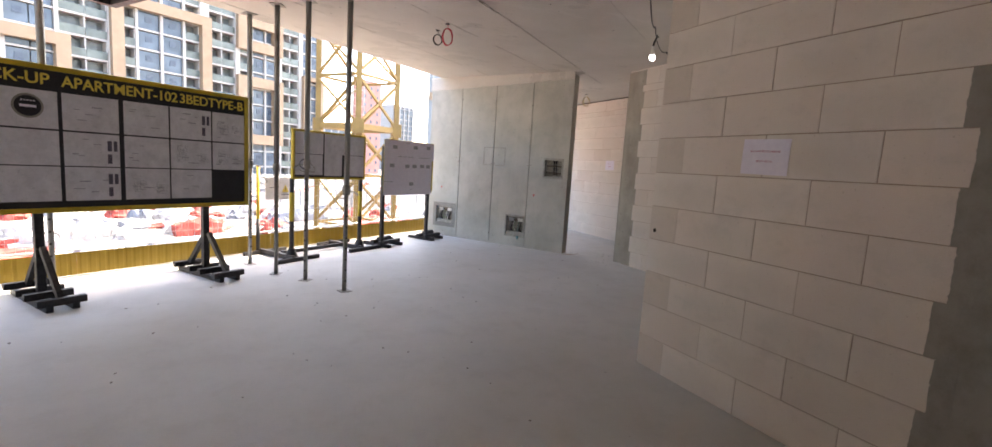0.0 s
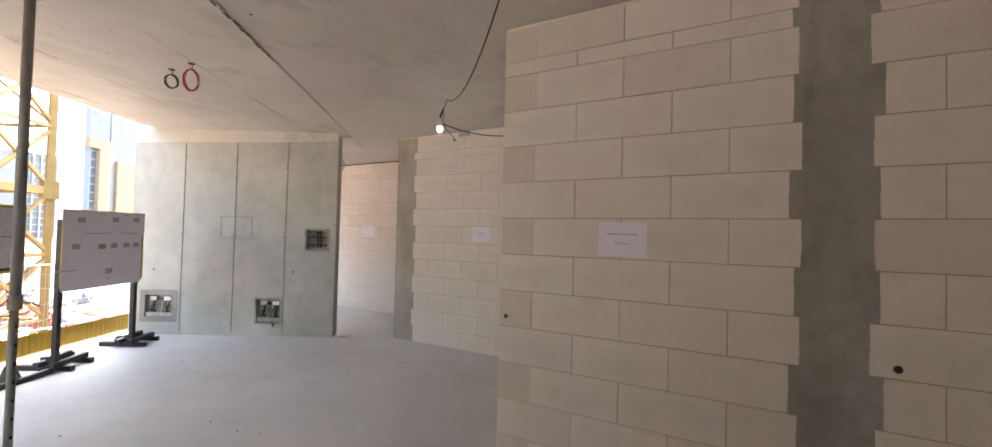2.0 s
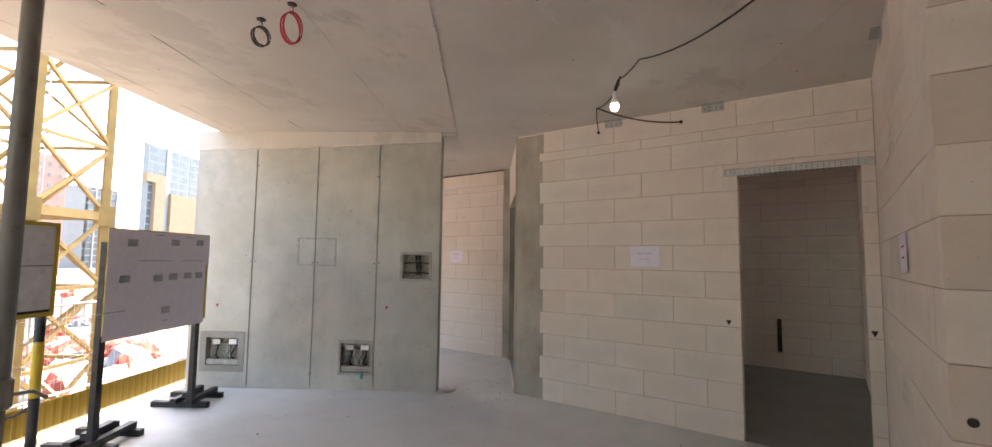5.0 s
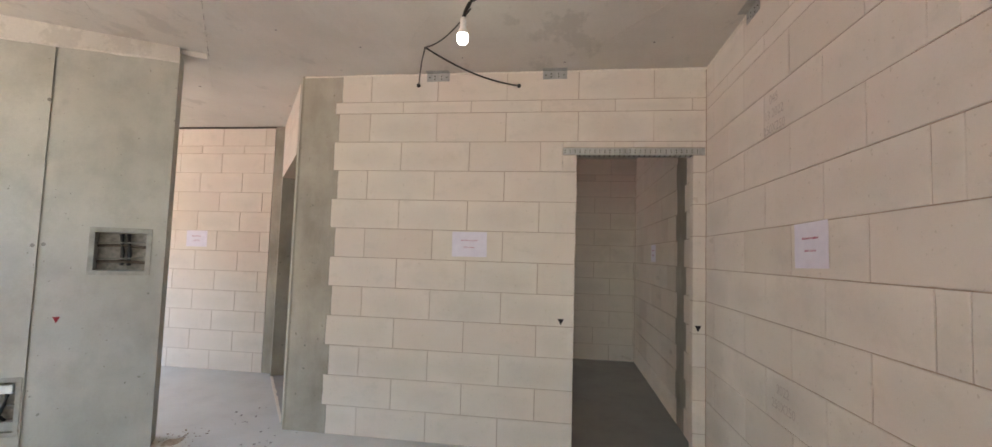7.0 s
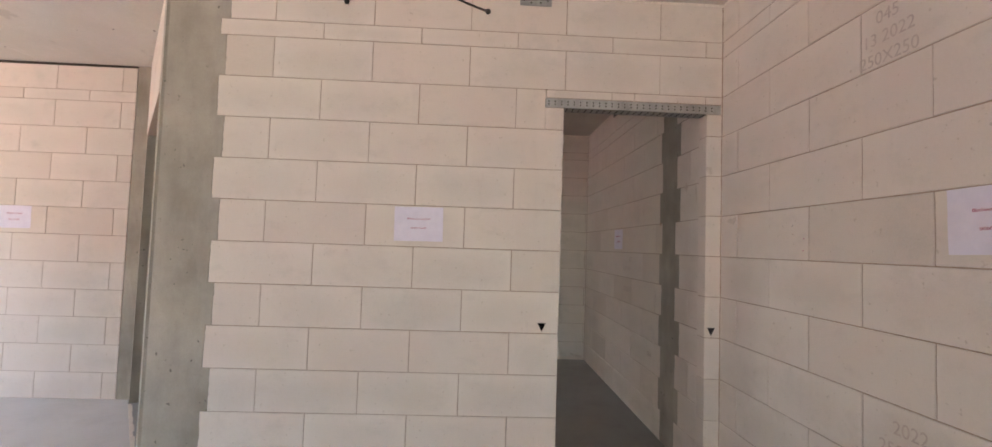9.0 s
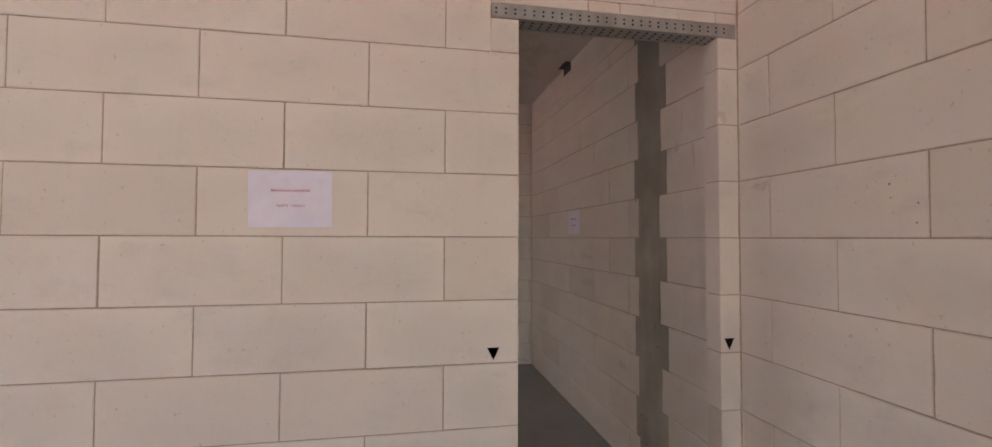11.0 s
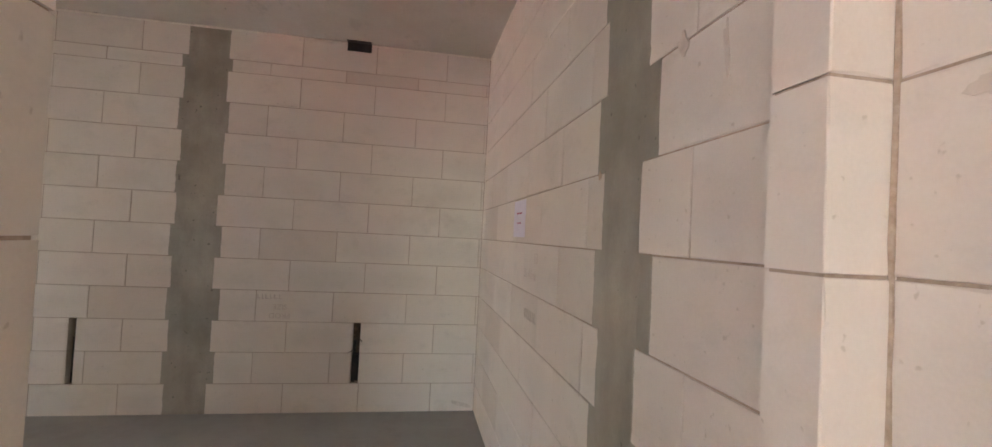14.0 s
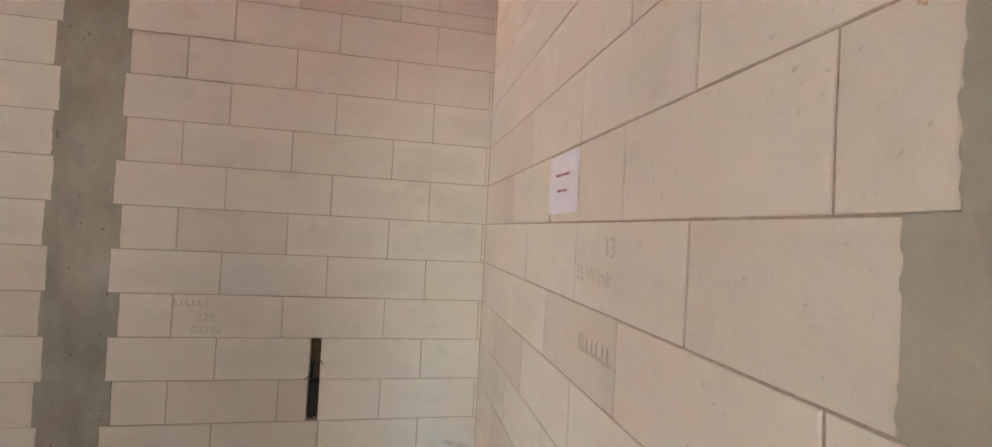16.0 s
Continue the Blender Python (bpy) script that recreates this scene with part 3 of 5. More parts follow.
for fr, side, a, b, mat in ((FA, 1, 1.045, 1.08, BLOTCHED), (FA, -1, 0.75, 0.71, BLOTCHED), (FE, -1, 6.195, 6.125, PIER), (FE, 1, 6.456, 6.505, PIER),
                            (FC, -1, 5.01, 4.965, PIER), (FC, 1, 5.305, 5.335, PIER), (FB, -1, 5.945, 5.985, PIER)):
    ragged_edge(fr, side, a, b, mat, RUN)


def corner_bead(name, x, y, r):
    """Mortar squeezed out along an inside corner."""
    rng = random.Random(x)
    pts = [(x + rng.uniform(-0.001, 0.0005), y + rng.uniform(-0.0005, 0.001), FLOOR + (3.115 - FLOOR) * i / 60) for i in range(61)]
    tagged(part(name, tube(pts, [r * rng.uniform(0.7, 1.4) for _ in pts], 6), MORTAR), "thin brown line of mortar in the corner of the blockwork", "trim", kind="structure")


corner_bead("trim_mortar", WALL_B - 0.001, WALL_E + 0.001, 0.0045)
corner_bead("trim_mortar", WALL_C - 0.001, WALL_E + 0.001, 0.003)


def smear(frame_m, s, z, w, h, lean, material, label):
    """A flat dried smear with a ragged outline."""
    bm = bmesh.new()
    n = 40
    rim, top = [], []
    for i in range(n):
        t = 2 * math.pi * i / n
        r = 1 + 0.45 * noise.noise((math.cos(t) * 1.5 + s, math.sin(t) * 1.5, z)) + 0.25 * noise.noise((math.cos(t) * 5, math.sin(t) * 5 + s, z))
        x, y = math.cos(t) * w * r, math.sin(t) * h * r
        x, y = x * math.cos(lean) - y * math.sin(lean), x * math.sin(lean) + y * math.cos(lean)
        rim.append(bm.verts.new((x, 0.003, y)))
        top.append(bm.verts.new((x * 0.96, -0.0008, y * 0.96)))
    bm.faces.new(top)
    for i in range(n):
        bm.faces.new((rim[i], rim[(i + 1) % n], top[(i + 1) % n], top[i]))
    bmesh.ops.recalc_face_normals(bm, faces=bm.faces[:])
    tagged(part("mortar_smear", bm, material, m=frame_m @ Matrix.Translation((-s, -0.002, z))), label, "smear", "dried smears on the blocks")


TANSMEAR = "thin dried tan mortar smear on a block"
smear(FE, 5.385, 1.735, 0.045, 0.02, 0.1, SMEAR, TANSMEAR)
smear(FC, 2.96, 0.07, 0.11, 0.018, -0.25, SMEAR, TANSMEAR)
smear(FE, 6.495, 1.765, 0.011, 0.014, 0.1, BROWN, "small brown stain on a block end")
smear(FE, 6.02, 2.02, 0.02, 0.03, 0.3, SMEAR, TANSMEAR)
smear(FE, 5.86, 1.95, 0.008, 0.06, 0.1, SMEAR, TANSMEAR)
smear(FB, 2.925, 2.06, 0.016, 0.03, 0.4, SMEAR, TANSMEAR)
pier("pier_a", FA, 0.69, 1.095, "grey cast concrete pier with dark blotches", material=BLOTCHED)
pier("pier_d", FE, 6.12, 6.51, "grey cast concrete pier between toothed blocks", 0.003)
pier("pier_c", FC, 4.95, 5.345, "grey cast concrete pier between toothed blocks", 0.003)
pier("pier_b", FB, 5.94, 6.305, "grey cast concrete corner column", 0.004, 0.2)
pier("pier_f", FF, 7.50, 7.65, "grey cast concrete pier", 0.004, 0.2)


def small_column(name, s0, s1):
    bm = box(bmesh.new(), (-s1, 0.003, FLOOR), (-s0, 0.2, CEIL + 0.002))
    tagged(part(name, bm, PIER, m=FG), "grey cast concrete jamb of a wide doorway", "pier", kind="structure")


small_column("pier_g_near", 0.03, 0.2)
small_column("pier_g_far", LEN_G - 0.11, LEN_G - 0.005)


def relief_wall(name, label, frame_m, x_cuts, z_cuts, depth_at, thickness, material):
    """A wall in one mesh whose face lies deeper in some cells: depth_at(x, z) in metres."""
    bm = bmesh.new()
    xs, zs = sorted(set(x_cuts)), sorted(set(z_cuts))
    deep = [[depth_at((xs[i] + xs[i + 1]) / 2, (zs[j] + zs[j + 1]) / 2) for j in range(len(zs) - 1)] for i in range(len(xs) - 1)]

    def quad(*p):
        bm.faces.new([bm.verts.new(q) for q in p])

    for i in range(len(xs) - 1):
        for j in range(len(zs) - 1):
            d, x0, x1, z0, z1 = deep[i][j], xs[i], xs[i + 1], zs[j], zs[j + 1]
            quad((x0, d, z0), (x1, d, z0), (x1, d, z1), (x0, d, z1))
            e = deep[i + 1][j] if i + 2 < len(xs) else thickness
            if e != d:
                quad((x1, d, z0), (x1, e, z0), (x1, e, z1), (x1, d, z1))
            e = deep[i][j + 1] if j + 2 < len(zs) else thickness
            if e != d:
                quad((x0, d, z1), (x1, d, z1), (x1, e, z1), (x0, e, z1))
            if i == 0:
                quad((x0, d, z0), (x0, d, z1), (x0, thickness, z1), (x0, thickness, z0))
    quad((xs[0], thickness, zs[0]), (xs[0], thickness, zs[-1]), (xs[-1], thickness, zs[-1]), (xs[-1], thickness, zs[0]))
    bmesh.ops.remove_doubles(bm, verts=bm.verts[:], dist=0.0005)
    return tagged(part(name, bm, material, m=frame_m), label, "wall", kind="structure")


# the cast wall between the main room and the next: runs along V at u = 8.09, facing -U
FK = wall_frame(uv(8.075, 0), -V, -U)
GROOVES = (5.475, 4.69, 3.915)
POCKETS = ((5.60, 6.0, 0.28, 0.61), (3.965, 4.325, 0.225, 0.57), (3.275, 3.595, 1.365, 1.655))


def cast_depth(x, z):
    v = -x
    for a, b, c, d in POCKETS:
        if a < v < b and c < z < d:
            return 0.085
    for g in GROOVES:
        if abs(v - g) < 0.009 and 0.05 < z < 3.03:
            return 0.014
    return 0.006 if z > 3.045 else 0.0


cuts_x = [-6.24, -3.15] + [-g + s for g in GROOVES for s in (-0.009, 0.009)] + [-q for p in POCKETS for q in p[:2]]
cuts_z = [FLOOR, 0.05, 3.03, 3.045, CEIL_HIGH + 0.002] + [q for p in POCKETS for q in p[2:]]
relief_wall("wall_k", "smooth grey cast concrete panel wall with recessed service boxes", FK, cuts_x, cuts_z, cast_depth, 0.2, CAST)

# a pale band of later concrete along the head of the cast wall
bm = bmesh.new()
lows = [(-6.25 + 3.1 * i / 24, 2.935 + 0.125 * i / 24 + random.Random(i).uniform(-0.006, 0.006)) for i in range(25)]
front = [[bm.verts.new((x, y, z)) for y, z in ((0.0, low - 0.004), (-0.012, low + 0.006), (-0.014, CEIL_HIGH + 0.003), (0.0, CEIL_HIGH + 0.003))] for x, low in lows]
for a, b in zip(front, front[1:]):
    for i in range(3):
        bm.faces.new((a[i], b[i], b[i + 1], a[i + 1]))
    bm.faces.new((a[3], b[3], b[0], a[0]))
bm.faces.new(front[0])
bm.faces.new(front[-1][::-1])
bmesh.ops.recalc_face_normals(bm, faces=bm.faces[:])
tagged(part("trim", bm, SOFFIT, m=FK), "pale concrete band along the head of the cast wall", "trim", kind="structure")


def closing_wall(name, p, q, z0=FLOOR, z1=3.2):
    p, q = Vector(p), Vector(q)
    d = (q - p).normalized()
    m = Matrix((d, Vector((0, 0, 1)).cross(d), Vector((0, 0, 1)))).transposed().to_4x4()
    m.translation = p
    tagged(part(name, box(bmesh.new(), (0, -0.1, z0), ((q - p).length, 0.1, z1)), AAC, m=m), "plain added block wall closing off the place", "wall", kind="structure")


p0, p1 = uv(-6.5, 6.2), uv(-6.5, -8)
# unseen facade wall, added to hold daylight off the back of the room
q0, q1 = uv(-6.5, 6.2), uv(-3.0, 6.2)
closing_wall("wall_front", (q0.x, q0.y, 0), (q1.x, q1.y, 0))
closing_wall("wall_back", (2.98, -3.9, 0), (-9.0, -3.9, 0))
closing_wall("wall_side", (p0.x, p0.y, 0), (p1.x, p1.y, 0))

# unseen wall stub, added to dim the daylight in the passage
e0, e1 = uv(11.6, 6.2), uv(12.5, 6.2)
closing_wall("wall_passage_end", (e0.x, e0.y, 0), (e1.x, e1.y, 0))
closing_wall("wall_room_end", (7.375, 7.655, 0), (7.65, 7.655, 0))

# ---- guard rail along the edge of the floor ----


def guard_panel(u0, u1):
    """Edge protection: a yellow ribbed toe board under a wire mesh."""
    t = thing("edge_barrier", "yellow ribbed toe board under steel wire mesh at the floor edge", "barrier",
              wall_frame(uv(u0, 6.42, FLOOR), U, -V), "edge barriers")
    bm = bmesh.new()
    L = u1 - u0 - 0.001
    n = int(L / 0.085)
    prof = []
    for i in range(n):
        x = L * i / n
        prof += [(x, 0.0), (x + 0.012, 0.004), (x + 0.03, 0.004), (x + 0.042, 0.0)]
    prof.append((L, 0.0))
    rows = [[bm.verts.new((x, y + o, z)) for x, y in prof] for o, z in ((0, 0.03), (0, 0.275))]
    for a, b, c, d in zip(rows[0], rows[0][1:], rows[1][1:], rows[1]):
        bm.faces.new((a, b, c, d))
    bmesh.ops.solidify(bm, geom=bm.faces[:], thickness=0.003)
    part("toe_board", bm, TOE, t)
    part("toe_rail", tube([(0, 0.02, 0.305), (L, 0.02, 0.305)], 0.012), GALV, t)
    part("top_rail", tube([(0, 0.02, 1.12), (L, 0.02, 1.12)], 0.012), GALV, t)
    wires = bmesh.new()
    x = 0.03
    while x < L:
        box(wires, (x - 0.0016, 0.018, 0.3), (x + 0.0016, 0.0212, 1.12))
        x += 0.075
    for z in (0.42, 0.62, 0.82, 1.0):
        box(wires, (0, 0.0165, z - 0.003), (L, 0.0195, z + 0.003))
    part("wire_mesh", wires, GALV, t)
    return t


for i in range(11):
    guard_panel(-4.6 + 2.3 * i, -2.3 + 2.3 * i)
# sunlight on the floor edge, put in as a strip of pale colour
tagged(part("curb", box(bmesh.new(), (-6.9, 0, -0.02), (17.9, 0.05, 0.03), wall_frame(uv(0, 6.45), U, -V)), SEALANT), "pale strip painting the sunlit line of the floor edge", "curb", kind="structure")

# ---- ground outside ----
bm = bmesh.new()
nx = 40
for i in range(nx + 1):
    for j in range(nx + 1):
        f = lambda k: math.copysign(abs(k / nx * 2 - 1) ** 3, k - nx / 2) * 2500
        x, y = f(i), f(j)
        bm.verts.new((x, y, -5.0 + (noise.noise((x * 0.06, y * 0.06, 0)) * 0.5 if abs(x) + abs(y) < 400 else 0)))
bm.verts.ensure_lookup_table()
for i in range(nx):
    for j in range(nx):
        a = i * (nx + 1) + j
        bm.faces.new((bm.verts[a], bm.verts[a + nx + 1], bm.verts[a + nx + 2], bm.verts[a + 1]))
tagged(part("ground", bm, GROUND), "sandy churned-up building site ground", "ground", kind="structure")

# ---- things in the main room ----


# small dark plate, the shade inside a pin hole put into its colour
PIN_HOLE = mesh_of("pin_hole", box(bmesh.new(), (-0.009, -0.0008, -0.010), (0.009, 0.0008, 0.010)), DARK)


def steel_prop(u, v, turned=0.0, collar=1.25, pinned=True):
    """A telescopic steel prop between floor and soffit."""
    top = CEIL_HIGH
    t = thing("steel_prop", "grey telescopic steel prop standing between floor and soffit", "prop", Matrix.Translation(uv(u, v, FLOOR)) @ Matrix.Rotation(turned, 4, "Z"), "props under the slab")
    H = top - FLOOR
    part("base_plate", one_box((-0.06, -0.06, 0), (0.06, 0.06, 0.008), 0.002), PROP, t)
    lower = part("inner_tube", tube([(0, 0, 0.008), (0, 0, collar + 0.05)], 0.024, 14), PROP, t, smooth=True)
    part("outer_tube", tube([(0, 0, collar), (0, 0, H - 0.008)], 0.030, 14), PROP, t, smooth=True)
    part("head_plate", one_box((-0.07, -0.07, H - 0.008), (0.07, 0.07, H), 0.002), PROP, t)
    nut = part("collar", tube([(0, 0, collar - 0.05), (0, 0, collar - 0.045), (0, 0, collar + 0.045), (0, 0, collar + 0.05)], [0.030, 0.040, 0.040, 0.032], 14), PROP, t, "threaded collar")
    part("handle", tube([(0.036, 0, collar - 0.01), (0.10, 0.01, collar - 0.015), (0.15, 0.015, collar - 0.05)], 0.007, 8), PROP, nut)
    part("pin", tube([(-0.09, 0.0, collar - 0.085), (0.06, 0, collar - 0.085), (0.085, 0, collar - 0.07)], 0.006, 8), PROP, t)
    part("pin_loop", tube([(-0.09, 0, collar - 0.085), (-0.10, 0.0, collar - 0.05), (-0.085, 0, collar - 0.03), (-0.03, 0.0, collar + 0.03)], 0.004, 6), PROP, t)
    z = 0.12
    while z < collar - 0.12:
        for y in (-0.0244, 0.0244):
            hole = new("pin_hole", PIN_HOLE)
            hole.parent = lower
            hole.matrix_basis = Matrix.Translation((0, y, z))
        z += 0.12
    return t


for u, v, a, c in ((3.91, 5.83, 0.5, 1.32), (3.82, 5.15, 1.2, 1.30), (3.865, 4.655, 2.6, 1.37), (3.845, 3.97, 0.3, 1.12), (1.95, 5.9, 0.1, 1.3)):
    steel_prop(u, v, a, c)


def bar(bm, p, q, w, h):
    """A square section bar from p to q."""
    p, q = Vector(p), Vector(q)
    d = (q - p).normalized()
    side = d.cross(Vector((0, 0, 1)))
    side = side.normalized() if side.length > 0.05 else Vector((1, 0, 0))
    up = side.cross(d)
    m = Matrix((d, side, up)).transposed().to_4x4()
    m.translation = p
    return box(bm, (0, -w / 2, -h / 2), ((q - p).length, w / 2, h / 2), m)


def sheet(parent, x0, x1, z0, z1, y, material=None, name="sheet", label=""):
    """A sheet of paper on a board, with a slight curl at its lower edge."""
    bm = bmesh.new()
    n = 6
    rows = []
    for j in range(5):
        z = z1 + (z0 - z1) * j / 4
        rows.append([bm.verts.new((x0 + (x1 - x0) * i / n, y - 0.001 - 0.004 * (j / 4) ** 3 * (0.5 + 0.5 * math.sin(i * 1.9 + x0 * 9)), z)) for i in range(n + 1)])
    for a, b in zip(rows, rows[1:]):
        for i in range(n):
            bm.faces.new((a[i], b[i], b[i + 1], a[i + 1]))
    return part(name, bm, material or SHEET, parent, label)


def print_bars(parent, rects, y, material=GREYBAR):
    for x0, x1, z0, z1 in rects:
        part("printed_mark", box(bmesh.new(), (x0, y - 0.0012, z0), (x1, y, z1)), material, parent)


def plan_drawing(parent, x0, x1, z0, z1, y, seed, rooms):
    """One plotted drawing: thin walls of rooms and a few hatched fields, as a single print."""
    r = random.Random(seed)
    bm = bmesh.new()

    def stroke(a, b, c, d):
        box(bm, (min(a, b), y - 0.001, min(c, d)), (max(a, b), y, max(c, d)))

    for _ in range(rooms):
        w, h = r.uniform(0.03, 0.10), r.uniform(0.025, 0.07)
        x, z = r.uniform(x0, max(x0, x1 - w)), r.uniform(z0, max(z0, z1 - h))
        q = 0.0025
        stroke(x, x + w, z, z + q)
        stroke(x, x + q, z, z + h)
        stroke(x, x + w * r.uniform(0.4, 1.0), z + h, z + h + q)
        stroke(x + w, x + w + q, z + h * r.uniform(0.0, 0.5), z + h)
        for k in range(r.randrange(4)):
            stroke(x + 0.006, x + w * r.uniform(0.3, 0.9), z + 0.008 + 0.009 * k, z + 0.011 + 0.009 * k)
    part("printed_drawing", bm, GREYBAR, parent)


def splay_base(t, x, y_mid, half=0.45):
    """Black welded foot: a beam from front to back, cross bars and two braces up to the post."""
    base = bmesh.new()
    bar(base, (x - 0.09, y_mid - half, 0.03), (x - 0.09, y_mid + half, 0.03), 0.05, 0.05)
    bar(base, (x + 0.09, y_mid - half, 0.03), (x + 0.09, y_mid + half, 0.03), 0.05, 0.05)
    part("foot_beam", base, BLACK, t)
    for dy in (-half + 0.03, -0.12, 0.10, half - 0.03):
        c = bmesh.new()
        bar(c, (x - 0.17, y_mid + dy, 0.085), (x + 0.17, y_mid + dy, 0.085), 0.055, 0.06)
        part("cross_bar", c, BLACK, t)
    for s in (-1, 1):
        b = bmesh.new()
        bar(b, (x, y_mid + s * (half - 0.06), 0.10), (x, y_mid + s * 0.03, 0.50), 0.045, 0.05)
        part("brace", b, BLACK, t)


def frame_bars(t, x0, x1, z0, z1, y0, y1, w, material, name="frame_bar"):
    for a, b in (((x0, y0, z1 - w), (x1, y1, z1)), ((x0, y0, z0), (x1, y1, z0 + w)), ((x0, y0, z0 + w), (x0 + w, y1, z1 - w)), ((x1 - w, y0, z0 + w), (x1, y1, z1 - w))):
        part(name, one_box(a, b, 0.002), material, t)


LETTER_ENDS = (1.904, 1.989, 2.954, 2.972, 3.672)


def large_board():
    v = 5.60
    t = thing("notice_board", "large black board of drawings in a yellow frame, black feet", "board", wall_frame(uv(0, v, FLOOR), U, -V), "")
    x0, x1, z0, z1 = 1.25, 3.74, 0.815, 2.125
    part("backing", one_box((x0 + 0.01, 0.0, z0 + 0.01), (x1 - 0.01, 0.03, z1 - 0.01)), BOARD, t)
    frame_bars(t, x0, x1, z0, z1, -0.012, 0.04, 0.045, YELLOW)
    for words, left, right in (("MOCK-UP", 1.30, LETTER_ENDS[0]), ("APARTMENT-102", LETTER_ENDS[1], LETTER_ENDS[2]), ("3BEDTYPE-B", LETTER_ENDS[3], LETTER_ENDS[4])):
        me = text_mesh(words, 0.15, LETTER, 0.003, 0.0022)
        ob = new("lettering", me)
        ob.parent = t
        w = max(q.co.x for q in me.vertices) - min(q.co.x for q in me.vertices)
        ob.matrix_basis = Matrix.Translation(((left + right) / 2, -0.004, 1.995)) @ Matrix.Rotation(radians(90), 4, "X") @ Matrix.Diagonal(((right - left) / w, 0.92, 1, 1))
        tagged(ob, "raised yellow lettering")
    cols = [(1.30, 1.53), (1.54, 1.955), (1.985, 2.415), (2.455, 2.86), (2.875, 3.30), (3.315, 3.69)]
    rows = [(1.57, 1.90), (1.245, 1.555), (0.92, 1.235)]
    for j, (a, b) in enumerate(rows):
        for i, (c, d) in enumerate(cols):
            if (i, j) == (5, 2):
                continue
            s = sheet(t, c, d, a, b, -0.001)
            rng = random.Random(i * 9 + j)
            if i in (2, 3, 4, 5):
                for _ in range(4):
                    x, z = rng.uniform(c + 0.03, d - 0.12), rng.uniform(a + 0.04, b - 0.06)
                    w, h = rng.uniform(0.03, 0.09), rng.uniform(0.006, 0.012)
                    print_bars(s, [(x, x + w, z, z + h)], -0.0035)
            if (i, j) in ((5, 0), (4, 1), (5, 1), (3, 2)):
                plan_drawing(s, c + 0.05, c + 0.19, a + 0.06, b - 0.06, -0.0035, i * 5 + j, 9 if (i, j) != (4, 1) else 14)
                plan_drawing(s, d - 0.15, d - 0.03, a + 0.05, b - 0.12, -0.0035, i * 7 + j, 6)
            if (i, j) in ((2, 1), (2, 2), (4, 0)):
                print_bars(s, [(d - 0.10, d - 0.065, b - 0.16, b - 0.06), (d - 0.05, d - 0.02, b - 0.16, b - 0.06), (d - 0.10, d - 0.065, b - 0.28, b - 0.19)], -0.004, INK_DARK)
    disc = bmesh.new()
    bmesh.ops.create_circle(disc, cap_ends=True, radius=0.105, segments=32, matrix=Matrix.Translation((1.755, -0.006, 1.755)) @ Matrix.Rotation(radians(90), 4, "X"))
    bmesh.ops.solidify(disc, geom=disc.faces[:], thickness=0.002)
    badge = part("round_emblem", disc, FRAME_CONC, t, "round dark emblem with a pale ring")
    disc = bmesh.new()
    bmesh.ops.create_circle(disc, cap_ends=True, radius=0.088, segments=32, matrix=Matrix.Translation((1.755, -0.009, 1.755)) @ Matrix.Rotation(radians(90), 4, "X"))
    bmesh.ops.solidify(disc, geom=disc.faces[:], thickness=0.002)
    part("emblem_disc", disc, BOARD, badge)
    print_bars(badge, [(1.70, 1.81, 1.743, 1.765)], -0.0105, PAPER)
    for k in range(5):
        x = 1.715 + 0.02 * k
        print_bars(badge, [(x - 0.006, x + 0.006, 1.795, 1.807)], -0.0105, PAPER)
    for x in (1.80, 3.26):
        part("post", one_box((x - 0.035, 0.04, 0.06), (x + 0.035, 0.10, 1.9), 0.004), BLACK, t)
        splay_base(t, x, 0.02)


